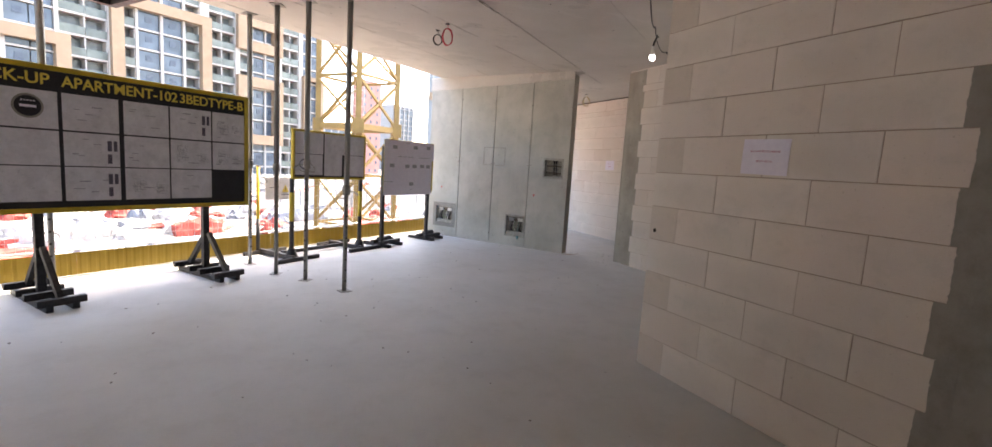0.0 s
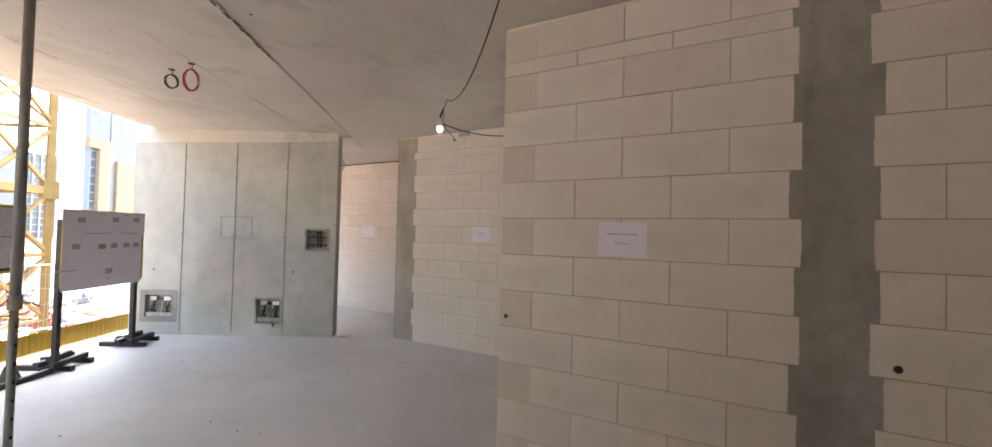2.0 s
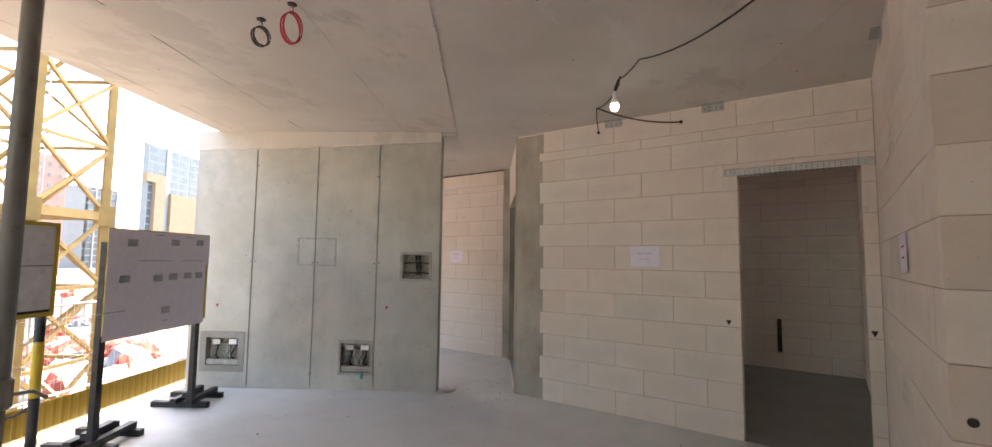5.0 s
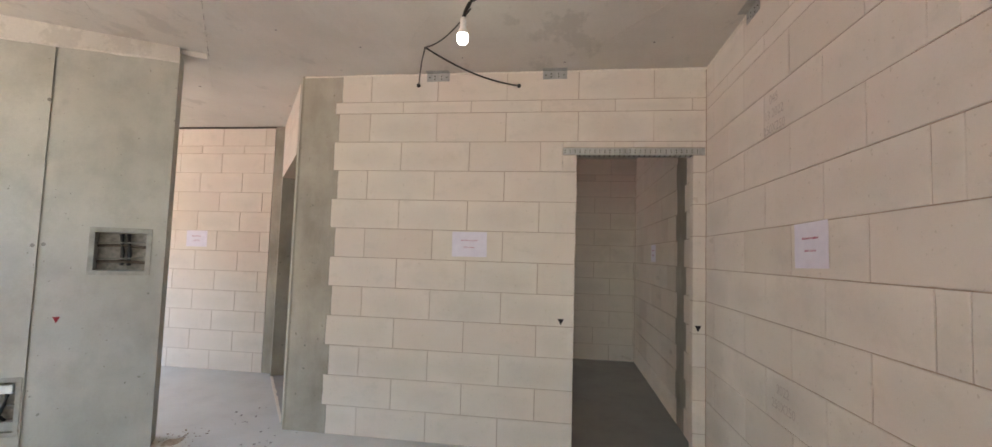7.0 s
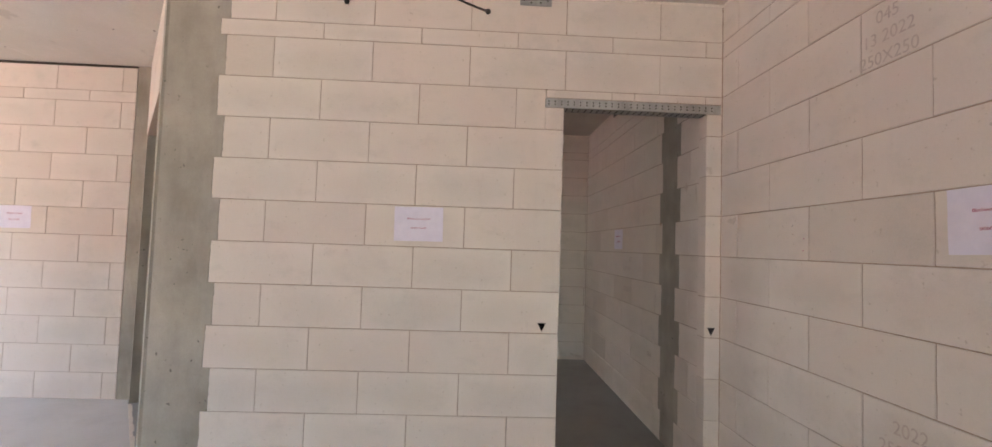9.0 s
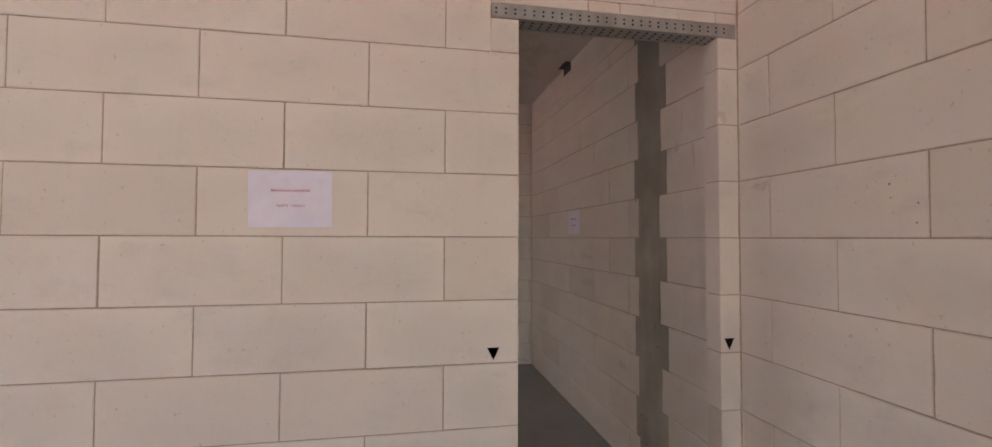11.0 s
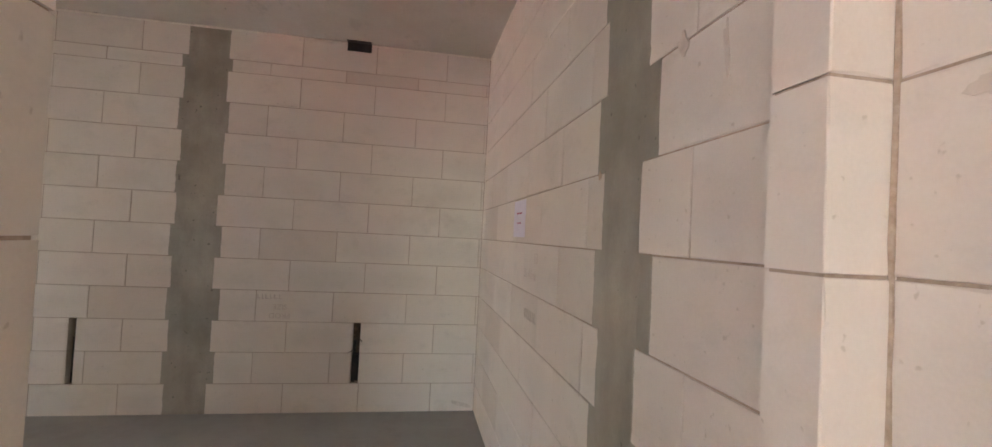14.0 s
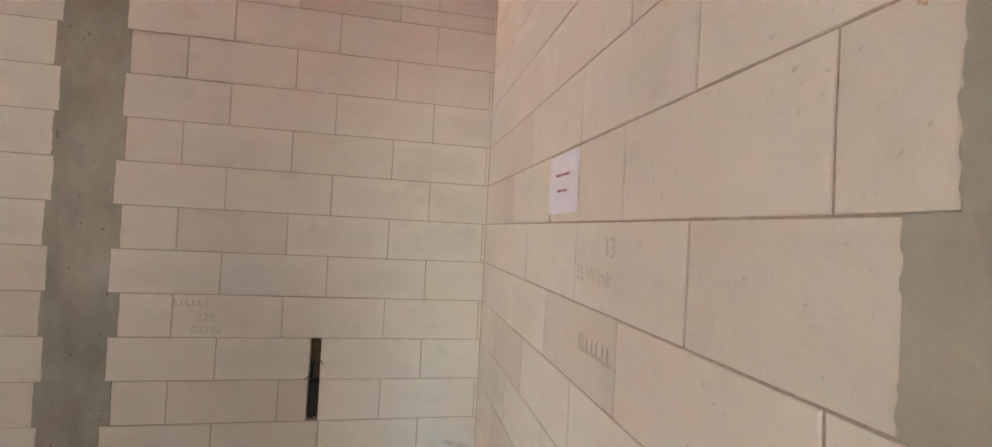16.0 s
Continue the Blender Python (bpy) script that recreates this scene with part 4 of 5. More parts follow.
def middle_board():
    v = 5.65
    t = thing("notice_board", "black board with white sheets in a yellow frame on posts", "board", wall_frame(uv(0, v, FLOOR), U, -V))
    x0, x1, z0, z1 = 4.40, 5.715, 1.14, 1.825
    part("backing", one_box((x0 + 0.01, 0, z0 + 0.01), (x1 - 0.01, 0.03, z1 - 0.01)), BOARD, t)
    frame_bars(t, x0, x1, z0, z1, -0.01, 0.035, 0.03, YELLOW)
    for a, b, c, d in ((4.44, 4.905, 1.495, 1.795), (4.44, 4.895, 1.20, 1.488), (4.925, 5.352, 1.505, 1.795), (4.925, 5.25, 1.19, 1.508), (5.36, 5.685, 1.51, 1.795), (5.345, 5.685, 1.19, 1.504)):
        sheet(t, a, b, c, d, -0.001)
    # a drawn loop, part of the printed sheet
    loop = [(4.60 + 0.09 * math.cos(k), -0.004, 1.35 + 0.07 * math.sin(k)) for k in [0.6 + i * 0.42 for i in range(11)]]
    part("printed_mark", tube(loop, 0.008, 6), INK_DARK, t)
    for x in (4.45, 5.70):
        part("post", tube([(x, 0.07, 0.08), (x, 0.07, 1.15)], 0.032, 14), BLACK, t, smooth=True)
        part("post_band", tube([(x, 0.07, 0.55), (x, 0.07, 0.95)], 0.034, 14), YELLOW, t, "yellow painted band", smooth=True)
        part("socket", tube([(x, 0.07, 0.05), (x, 0.07, 0.08), (x, 0.07, 0.17)], [0.09, 0.075, 0.04], 14), BLACK, t)
        b = bmesh.new()
        bar(b, (x - 0.05, -0.05, 0.045), (x - 0.05, 0.72, 0.045), 0.06, 0.07)
        part("foot_beam", b, BLACK, t)
        for y, z in ((-0.07, 0.03), (0.68, 0.03)):
            b = bmesh.new()
            bar(b, (x - 0.32, y, z), (x + 0.36, y + 0.02, z), 0.05, 0.055)
            part("cross_bar", b, BLACK, t)
    b = bmesh.new()
    bar(b, (4.5, 0.36, 0.055), (5.65, 0.36, 0.055), 0.05, 0.05)
    part("tie_bar", b, BLACK, t)


def small_board():
    v = 5.55
    t = thing("notice_board", "notice board with printed white sheets on black steel posts", "board", wall_frame(uv(0, v, FLOOR), U, -V))
    x0, x1, z0, z1 = 6.05, 7.33, 0.93, 1.82
    part("backing", one_box((x0, 0, z0), (x1, 0.018, z1), 0.002), YELLOW, t, "yellow plywood backing")
    for c, d in ((1.50, 1.81), (1.24, 1.53), (0.89, 1.246)):
        s = sheet(t, x0 - 0.015, x1 - 0.05 * (c < 1.3), c, d, -0.002 - 0.003 * (c < 1.3), PAPER)
    for x, z in ((6.28, 1.70), (6.80, 1.72), (7.16, 1.73), (6.22, 1.39), (6.60, 1.385), (6.79, 1.39), (7.00, 1.395), (7.17, 1.395), (6.72, 1.08)):
        print_bars(t, [(x - 0.055, x + 0.055, z - 0.03, z + 0.03)], -0.009)
    for x, z, w in ((6.6, 1.78, 0.05), (7.0, 1.78, 0.06), (6.55, 1.545, 0.2), (7.05, 1.545, 0.15), (6.1, 1.12, 0.15), (6.72, 0.985, 0.03)):
        print_bars(t, [(x - w, x + w, z - 0.004, z + 0.004)], -0.009)
    for x in (6.08, 7.25):
        part("post", one_box((x - 0.03, 0.02, 0.09), (x + 0.03, 0.075, 1.70), 0.004), BLACK, t)
        for p, q in (((x + 0.06, -0.10, 0.03), (x + 0.06, 0.50, 0.03)), ((x + 0.42, -0.03, 0.03), (x + 0.42, 0.55, 0.03)), ((x - 0.08, 0.02, 0.087), (x + 0.46, 0.08, 0.087)),
                     ((x - 0.06, 0.20, 0.087), (x + 0.46, 0.24, 0.087)), ((x - 0.02, 0.10, 0.143), (x + 0.30, 0.14, 0.143))):
            b = bmesh.new()
            bar(b, p, q, 0.06, 0.055)
            part("foot_bar", b, BLACK, t)


large_board()
middle_board()
small_board()


def warning_sign():
    t = thing("warning_sign", "small grey sign with a yellow warning triangle", "sign", wall_frame(uv(4.7, 6.38, 0.96), U, -V))
    part("plate", one_box((-0.21, 0, -0.16), (0.21, 0.006, 0.16), 0.001), SHEET, t)
    tri = bmesh.new()
    tri.faces.new([tri.verts.new(p) for p in ((0.06, -0.001, -0.05), (0.17, -0.001, -0.05), (0.115, -0.001, 0.06))])
    part("triangle", tri, LETTER, t)
    print_bars(t, [(-0.15, -0.02, 0.01, 0.02), (0.05, 0.18, -0.10, -0.085), (0.11, 0.12, -0.03, 0.03)], -0.002, INK_DARK)


warning_sign()


def guard_post(u):
    t = thing("guard_post", "yellow tubular guard post behind the mesh barrier", "post", Matrix.Translation(uv(u, 6.36, FLOOR)))
    part("tube", tube([(0, 0, 0), (0, 0, 1.28)], 0.022, 12), YELLOW, t, smooth=True)
    part("lower_sleeve", tube([(0, 0, 0), (0, 0, 0.52)], 0.026, 12), BLACK, t, smooth=True)
    part("hook", tube([(0, 0, 1.12), (0.05, 0, 1.16), (0.12, 0, 1.06), (0.09, 0, 1.02), (0.0, 0, 1.05)], 0.006, 6), CABLE, t)


guard_post(4.36)
guard_post(6.0)


# ---- service boxes in the cast wall ----
def service_box(pocket, rim, label, kind):
    v0, v1, z0, z1 = pocket
    t = thing("service_box", label, "service box", FK @ Matrix.Translation((0, 0, 0)), "service boxes in the cast wall")
    a, b = -v1, -v0
    for lo, hi in (((a - rim, -0.006, z1), (b + rim, 0.02, z1 + rim)), ((a - rim, -0.006, z0 - rim), (b + rim, 0.02, z0)),
                   ((a - rim, -0.006, z0), (a, 0.02, z1)), ((b, -0.006, z0), (b + rim, 0.02, z1))):
        part("rim", one_box(lo, hi, 0.002), FRAME_CONC if rim > 0.05 else OUTLINE, t)
    part("back_plate", one_box((a + 0.002, 0.074, z0 + 0.002), (b - 0.002, 0.083, z1 - 0.002)), BACKING, t)
    w, h = b - a, z1 - z0
    rng = random.Random(label)
    if kind == "rough":
        for k in range(2):
            z = z0 + h * (0.22 + 0.42 * k)
            part("batten", tube([(a + 0.004, 0.06, z), (a + w * 0.5, 0.045, z + 0.006), (b - 0.004, 0.06, z - 0.004)], 0.012, 6), BATTEN_SHADE, t)
            part("cross_rod", tube([(a + 0.004, 0.03, z + 0.02), (b - 0.02, 0.035, z + 0.035)], 0.006, 6), FRAME_CONC, t)
        for x in (a + w * 0.50, a + w * 0.64):
            part("conduit", tube([(x, 0.06, z0 + 0.04), (x + 0.004, 0.04, z0 + h * 0.5), (x - 0.01, 0.05, z1 - 0.01)], 0.015, 8), CABLE, t, smooth=True)
    else:
        part("sill", one_box((a + 0.003, 0.012, z0 + 0.002), (b - 0.003, 0.073, z0 + h * 0.20), 0.004), OUTLINE, t, "smooth cement sill")
        for k, f in enumerate((0.20, 0.30, 0.68, 0.80)):
            x = a + w * f
            bend = rng.uniform(0.01, 0.035)
            part("conduit", tube([(x + 0.01, 0.05, z0 + h * 0.2), (x - bend, 0.03, z0 + h * 0.33), (x + bend * 0.6, 0.02, z0 + h * 0.55), (x + bend, 0.03, z0 + h * 0.70), (x - 0.005, 0.06, z1 - 0.02)], 0.012, 8), CABLE if k % 2 else CONDUIT, t, "", smooth=True)
        for f in (0.28, 0.80):
            x = a + w * f
            part("junction_cap", one_box((x - 0.055, 0.02, z1 - 0.085), (x + 0.05, 0.06, z1 - 0.02), 0.006), WHITE_PLASTIC if f > 0.5 else GALV, t, "bare metal connection box")
        for k in range(2):
            z = z0 + h * (0.42 + 0.34 * k)
            part("batten", one_box((a + 0.003, 0.055, z), (b - 0.003, 0.073, z + 0.028), 0.003), BATTEN_SHADE if k else FRAME_CONC, t)
        for k in range(6):
            x = a + w * rng.uniform(0.45, 0.72)
            q = lambda: rng.uniform(-0.025, 0.025)
            part("loose_wire", tube([(x, 0.03, z1 - 0.08), (x + q(), 0.01, z1 - 0.13), (x + q(), 0.005, z0 + h * 0.42), (x + q(), 0.015, z0 + h * 0.27), (x + q(), 0.02, z0 + h * 0.36)], 0.003, 6), (GREENWIRE, WHITE_PLASTIC, CABLE)[k % 3], t)


service_box(POCKETS[0], 0.078, "recessed service box with a broad cement rim and loose conduits", "pipes")
service_box(POCKETS[1], 0.032, "recessed service box with metal connectors and hanging wires", "pipes")
x = -4.06
plug = thing("hanging_plug", "small teal plug hanging on a thin wire from a service box", "plug", FK @ Matrix.Translation((x, -0.02, 0.195)))
part("wire", tube([(0, 0.05, 0.25), (0.004, 0.012, 0.19), (-0.003, 0.0, 0.1), (0, 0, 0.02)], 0.0025, 6), TEAL, plug)
part("body", tube([(0, 0, -0.045), (0, 0, -0.03), (0, 0, 0.012), (0, 0, 0.028)], [0.006, 0.015, 0.022, 0.005], 10), TEAL, plug, smooth=True)
part("clip", one_box((-0.03, -0.006, -0.008), (0.03, 0.006, 0.008), 0.003), TEAL, plug)
service_box(POCKETS[2], 0.036, "recessed box with rough battens and two conduits", "rough")


def arrow_sticker(frame_m, s, z, material, label, size=0.045):
    tri = bmesh.new()
    tri.faces.new([tri.verts.new(p) for p in ((-size / 2, size / 2, 0), (0, -size / 2, 0), (size / 2, size / 2, 0))])
    bmesh.ops.solidify(tri, geom=tri.faces[:], thickness=0.0006)
    tagged(part("level_marker", tri, material, m=face_frame(frame_m, -s, z, 0.003)), label, "marker", "level markers on the walls")


arrow_sticker(FK, 5.89, 1.0, REDSTICK, "small faded red level triangle on the cast wall")
arrow_sticker(FK, 3.78, 1.0, REDSTICK, "small faded red level triangle on the cast wall")
arrow_sticker(FB, 3.962, 1.05, BOARD, "small black level triangle beside a doorway", 0.05)
arrow_sticker(FB, 2.905, 1.05, BOARD, "small black level triangle beside a doorway", 0.05)
arrow_sticker(wall_frame((0, 7.497, 0), (1, 0, 0), (0, -1, 0)), -7.25, 1.05, BOARD, "small black level triangle on a dark jamb", 0.05)
# an outline troweled on the cast wall
for lo, hi in (((-4.92, 1.83), (-4.43, 1.85)), ((-4.92, 1.50), (-4.43, 1.52)), ((-4.92, 1.52), (-4.895, 1.83)), ((-4.455, 1.52), (-4.43, 1.83))):
    bm = one_box((lo[0], -0.0025, lo[1]), (hi[0], 0.001, hi[1]), 0.001)
    tagged(part("trim_patch", bm, OUTLINE, m=FK), "thin cement outline of a covered box", "patch", kind="structure")
for v, z in ((5.56, 1.62), (5.50, 1.55), (5.44, 1.55), (4.72, 1.54), (4.66, 1.545), (3.95, 1.54), (3.89, 1.55), (5.46, 2.75), (3.93, 2.62), (4.7, 0.2)):
    bm = bmesh.new()
    bmesh.ops.create_circle(bm, cap_ends=True, radius=0.014, segments=12)
    bmesh.ops.solidify(bm, geom=bm.faces[:], thickness=0.001)
    tagged(part("tie_hole_plug", bm, FRAME_CONC, m=face_frame(FK, -v, z, 0.002)), "round cement plug in a tie hole", "plug", "plugs in the cast wall")


# ---- papers on the walls ----
def notice(frame_m, s_mid, z_mid, first, label, turned=0.0, size=(0.297, 0.21)):
    t = thing("paper_notice", label, "notice", face_frame(frame_m, -s_mid, z_mid, 0.003) @ Matrix.Rotation(radians(turned), 4, "Z"), "paper notices on the blockwork")
    w, h = size
    bm = bmesh.new()
    n, q = 8, 6
    rng = random.Random(first + str(s_mid))
    off = rng.uniform(0, 6)
    rows = [[bm.verts.new((w * (i / n - 0.5), h * (j / q - 0.5), 0.0015 + 0.0018 * abs(i / n - 0.5) ** 2 * (1 + math.sin(j * 1.3 + off)) * 2)) for i in range(n + 1)] for j in range(q + 1)]
    for a, b in zip(rows, rows[1:]):
        for i in range(n):
            bm.faces.new((a[i], a[i + 1], b[i + 1], b[i]))
    part("sheet", bm, PAPER, t)
    for words, y, size_t in ((first, 0.032, 0.0155), ("DON'T  TOUCH", -0.026, 0.0135)):
        ob = new("line_of_print", text_mesh(words, size_t, INK, 0.0004))
        ob.parent = t
        ob.matrix_basis = Matrix.Translation((0.0, y, 0.0045))
    return t


notice(FA, 1.972, 1.64, "BLOCKWORK COMPLETED", "white paper notice with red print taped to the block wall", -1.0)
notice(FB, 4.735, 1.657, "Blockwork completed", "white paper notice with red print taped to the block wall", 0.6)
notice(FE, 3.93, 1.665, "Blockwork completed", "white paper notice with red print taped to the block wall", 1.0)
notice(FE, 7.66, 1.655, "Blockwork completed", "white paper notice with red print taped beside a room corner", 0.0)
notice(FF, 8.67, 1.665, "Blockwork completed", "white paper notice with red print taped to the sunlit wall", 0.5)


# ---- steel lintel, brackets ----
def lintel():
    t = thing("door_lintel", "perforated galvanised steel lintel over the open doorway", "lintel", FB)
    a, b = -3.975, -(WALL_E + 0.012)
    part("front_lip", one_box((a, -0.004, LINTEL0), (b, -0.001, LINTEL1), 0.0008), GALV, t)
    part("soffit_plate", one_box((a, -0.001, LINTEL0 - 0.001), (b, 0.101, LINTEL0 + 0.002)), GALV, t)
    part("core", one_box((a + 0.002, 0.002, LINTEL0 + 0.004), (b - 0.002, 0.099, LINTEL1)), FRAME_CONC, t)
    # dark squares on the steel, painted shade for the perforations
    holes = bmesh.new()
    x = a + 0.02
    while x < b - 0.02:
        for z in (LINTEL0 + 0.018, LINTEL0 + 0.036):
            box(holes, (x - 0.004, -0.0055, z - 0.004), (x + 0.004, -0.0035, z + 0.004))
        for y in (0.025, 0.05, 0.075):
            box(holes, (x - 0.005, y - 0.005, LINTEL0 - 0.0025), (x + 0.005, y + 0.005, LINTEL0 - 0.0005))
        x += 0.04
    part("perforations", holes, DARK, t)


lintel()


def head_bracket(frame_m, s_mid, label, steel=GALV):
    t = thing("head_bracket", label, "bracket", frame_m @ Matrix.Translation((-s_mid, 0, CEIL)), "slab head brackets")
    part("plate", one_box((-0.1, -0.006, -0.075), (0.1, -0.003, -0.003), 0.0008), steel, t)
    part("top_flange", one_box((-0.1, -0.06, -0.004), (0.1, -0.003, -0.001)), steel, t)
    for x, z in ((-0.075, -0.04), (-0.03, -0.03), (-0.03, -0.055), (0.03, -0.03), (0.03, -0.055), (0.075, -0.04)):
        bm = bmesh.new()
        bmesh.ops.create_circle(bm, cap_ends=True, radius=0.006, segments=8)
        part("hole", bm, DARK, t, m=Matrix.Translation((x, -0.0068, z)) @ Matrix.Rotation(radians(90), 4, "X"))


head_bracket(FB, 5.06, "small perforated steel bracket at the wall head")
head_bracket(FB, 4.055, "small perforated steel bracket at the wall head")
head_bracket(FE, 4.57, "small perforated steel bracket at the wall head")
# these three take black paint to imitate the shadow under the soffit
head_bracket(FE, 7.84, "small steel bracket at the wall head, its shade painted black", BLACK)
head_bracket(FC, 3.98, "small steel bracket at the wall head, its shade painted black", BLACK)
head_bracket(FC, 6.55, "small steel bracket at the wall head, its shade painted black", BLACK)


# ---- work lamp on its cable ----
def sag(p, q, drop, n=10):
    p, q = Vector(p), Vector(q)
    return [p.lerp(q, i / n) - Vector((0, 0, drop * 4 * (i / n) * (1 - i / n))) for i in range(n + 1)]


def work_lamp():
    c = Vector((4.352, 4.592, 0))
    t = thing("hanging_lamp", "lit bare bulb hanging from a black cable under the soffit", "lamp", Matrix.Translation((c.x, c.y, CEIL)))
    part("cord", tube([(0, -0.05, 0), (0.01, -0.03, -0.04), (0.0, -0.005, -0.09), (0, 0, -0.14)], 0.007, 8), CABLE, t)
    part("tape", tube([(0.012, -0.035, -0.02), (0.0, -0.012, -0.08), (0, 0, -0.13)], 0.012, 8), CABLE, t)
    part("holder", tube([(0, 0, -0.12), (0, 0, -0.13), (0, 0, -0.185), (0, 0, -0.20), (0, 0, -0.225)], [0.014, 0.018, 0.02, 0.028, 0.032], 14), WHITE_PLASTIC, t, smooth=True)
    part("bulb", tube([(0, 0, -0.225), (0, 0, -0.235), (0, 0, -0.27), (0, 0, -0.283), (0, 0, -0.288)], [0.032, 0.035, 0.033, 0.022, 0.008], 16), GLOW, t, "glowing white bulb", smooth=True)
    part("hook", tube([(0.0, -0.05, 0.002), (0.0, -0.05, -0.015), (0.05, -0.02, -0.012)], 0.008, 6), CABLE, t)


work_lamp()
lamp = new("bulb_light", bpy.data.lights.new("bulb_light", "POINT"))
lamp.data.energy, lamp.data.color, lamp.data.shadow_soft_size = 0.04, (0.92, 0.97, 1.0), 0.04
lamp.location = (4.36, 4.58, CEIL - 0.34)


def cable(name, pts, r, material, label):
    tagged(part(name, tube(pts, r, 6), material, smooth=True), label, "cable")


HUB = (4.97, 5.02, CEIL - 0.015)
cable("power_cable", sag((2.35, 2.55, CEIL - 0.01), (4.08, 4.29, CEIL - 0.015), 0.22, 16) + sag((4.08, 4.29, CEIL - 0.015), (4.33, 4.53, CEIL - 0.03), 0.015, 4)[1:], 0.006, CABLE, "thin black cable slung under the soffit to the lamp")
cable("power_cable", sag((4.36, 4.55, CEIL - 0.06), HUB, 0.05), 0.005, CABLE, "thin black cable from the lamp to the block wall")
cable("power_cable", [HUB, (5.15, 5.1, CEIL - 0.05), (5.42, 5.2, CEIL - 0.08), (5.516, 5.235, CEIL - 0.105)], 0.005, CABLE, "short black cable end entering the block wall")
cable("power_cable", sag(HUB, (5.51, 4.355, 3.008), 0.05), 0.007, CABLE, "black cable end drooping to the block wall")
for y, z in ((5.235, 3.028), (4.355, 3.008)):
    bm = bmesh.new()
    bmesh.ops.create_uvsphere(bm, u_segments=10, v_segments=6, radius=0.018)
    tagged(part("cable_end", bm, CABLE, m=Matrix.Translation((5.512, y, z))), "taped black cable end at the wall", "cable")


def coil(x, y, radius, material, label, turns, squash, top=CEIL_HIGH):
    t = thing("wire_coil", label, "wire coil", Matrix.Translation((x, y, top)), "wire coils under the soffit")
    part("ceiling_ring", tube([(0, 0, 0), (0, 0, -0.006), (0, 0, -0.012)], [0.03, 0.03, 0.012], 10), CABLE, t)
    part("drop", tube([(0, 0, -0.01), (0.01, 0, -0.03), (0, 0, -0.05)], 0.004, 6), material, t)
    pts = []
    for i in range(turns * 16):
        a = i / 16 * math.tau
        wob = 1 + 0.08 * math.sin(i * 0.37)
        pts.append((radius * squash * wob * math.sin(a), 0.02 * math.sin(a * 0.31), -0.05 - radius + radius * wob * math.cos(a)))
    part("loops", tube(pts, 0.0045, 6), material, t, smooth=True)


coil(2.22, 5.86, 0.10, RED, "coil of red wire hanging from the soffit", 4, 0.62)
coil(2.21, 6.21, 0.065, CABLE, "coil of dark wire hanging from the soffit", 4, 0.85)
coil(6.40, 8.70, 0.10, OCHRE, "coil of ochre wire hanging from the soffit of the passage", 3, 0.8, CEIL + 0.004)

# ---- second room: chased slots ----
def slot_fill(s0, s1, wires):
    t = thing("chased_slot", "narrow dark vertical slot chased in the blockwork" + (" with loose wires" if wires else ""), "slot", FC, "chased slots")
    a, b = -s1, -s0
    # dark brown sheet across the slot, its inner shade put into the colour
    part("recess", one_box((a, 0.075, COURSE), (b, 0.08, COURSE * 3)), BATTEN_SHADE, t)
    part("conduit", tube([(a + 0.02, 0.05, COURSE), (a + 0.02, 0.05, COURSE * 2.4)], 0.012, 8), CABLE, t)
    if wires:
        part("wall_box", one_box((a + 0.006, 0.012, COURSE + 0.02), (b - 0.006, 0.07, COURSE + 0.24), 0.004), BOARD, t)
        for k in range(4):
            z = COURSE * 2 + 0.03 * k
            part("loose_wire", tube([((a + b) / 2, 0.03, z), ((a + b) / 2 + 0.02 * (k - 1), -0.02, z + 0.03), ((a + b) / 2 + 0.035 * (k - 1.5), -0.03, z + 0.01)], 0.003, 5), CABLE, t)


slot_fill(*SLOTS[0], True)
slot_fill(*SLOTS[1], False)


# ---- holes, scribbles and stains on blocks ----
def bore(frame_m, s, z, r=0.02):
    # flat dark disc, the bore's inner shade put into its colour
    t = bmesh.new()
    bmesh.ops.create_circle(t, cap_ends=True, radius=r, segments=12)
    bmesh.ops.solidify(t, geom=t.faces[:], thickness=0.001)
    tagged(part("bore_hole", t, DARK, m=face_frame(frame_m, -s, z, 0.0035)), "small dark bored hole in a block", "hole", "bored holes")


bore(FA, 0.651, 1.06, 0.019)
bore(FA, 2.79, 1.08, 0.016)


def scribble(frame_m, s, z, words, size, label):
    for k, w in enumerate(words):
        ob = new("factory_mark", text_mesh(w, size, PENCIL, 0.0002))
        ob.matrix_basis = face_frame(frame_m, -s, z - k * size * 1.15, 0.004)
        tagged(ob, label, "marking", "factory marks on blocks")


scribble(FE, 4.30, 2.47, ["045", "13 2022", "250X250"], 0.07, "faint grey factory print on a block")
scribble(FE, 4.22, 0.93, ["2022", "250X250"], 0.07, "faint grey factory print on a block")


for k, word in enumerate(("PROD", "SIZE")):
    ob = new("factory_mark", text_mesh(word, 0.062, PENCIL, 0.0002))
    ob.matrix_basis = face_frame(FC, -4.49, 0.81 + 0.072 * k, 0.004) @ Matrix.Rotation(math.pi, 4, "Z")
    tagged(ob, "faint upside-down factory print on a block", "marking", "factory marks on blocks")


def print_lines(frame_m, s0, s1, z, rows, h, label):
    bm = bmesh.new()
    rng = random.Random(s0)
    for k in range(rows):
        x = -s1
        while x < -s0:
            w = rng.uniform(0.012, 0.03)
            box(bm, (x, -0.003, z - k * h * 1.6), (x + w * 0.35, -0.001, z - k * h * 1.6 + h))
            box(bm, (x, -0.003, z - k * h * 1.6), (x + w, -0.001, z - k * h * 1.6 + h * 0.2))
            x += w + 0.012
    tagged(part("factory_mark", bm, PENCIL, m=frame_m), label, "marking", "factory marks on blocks", "stuff")


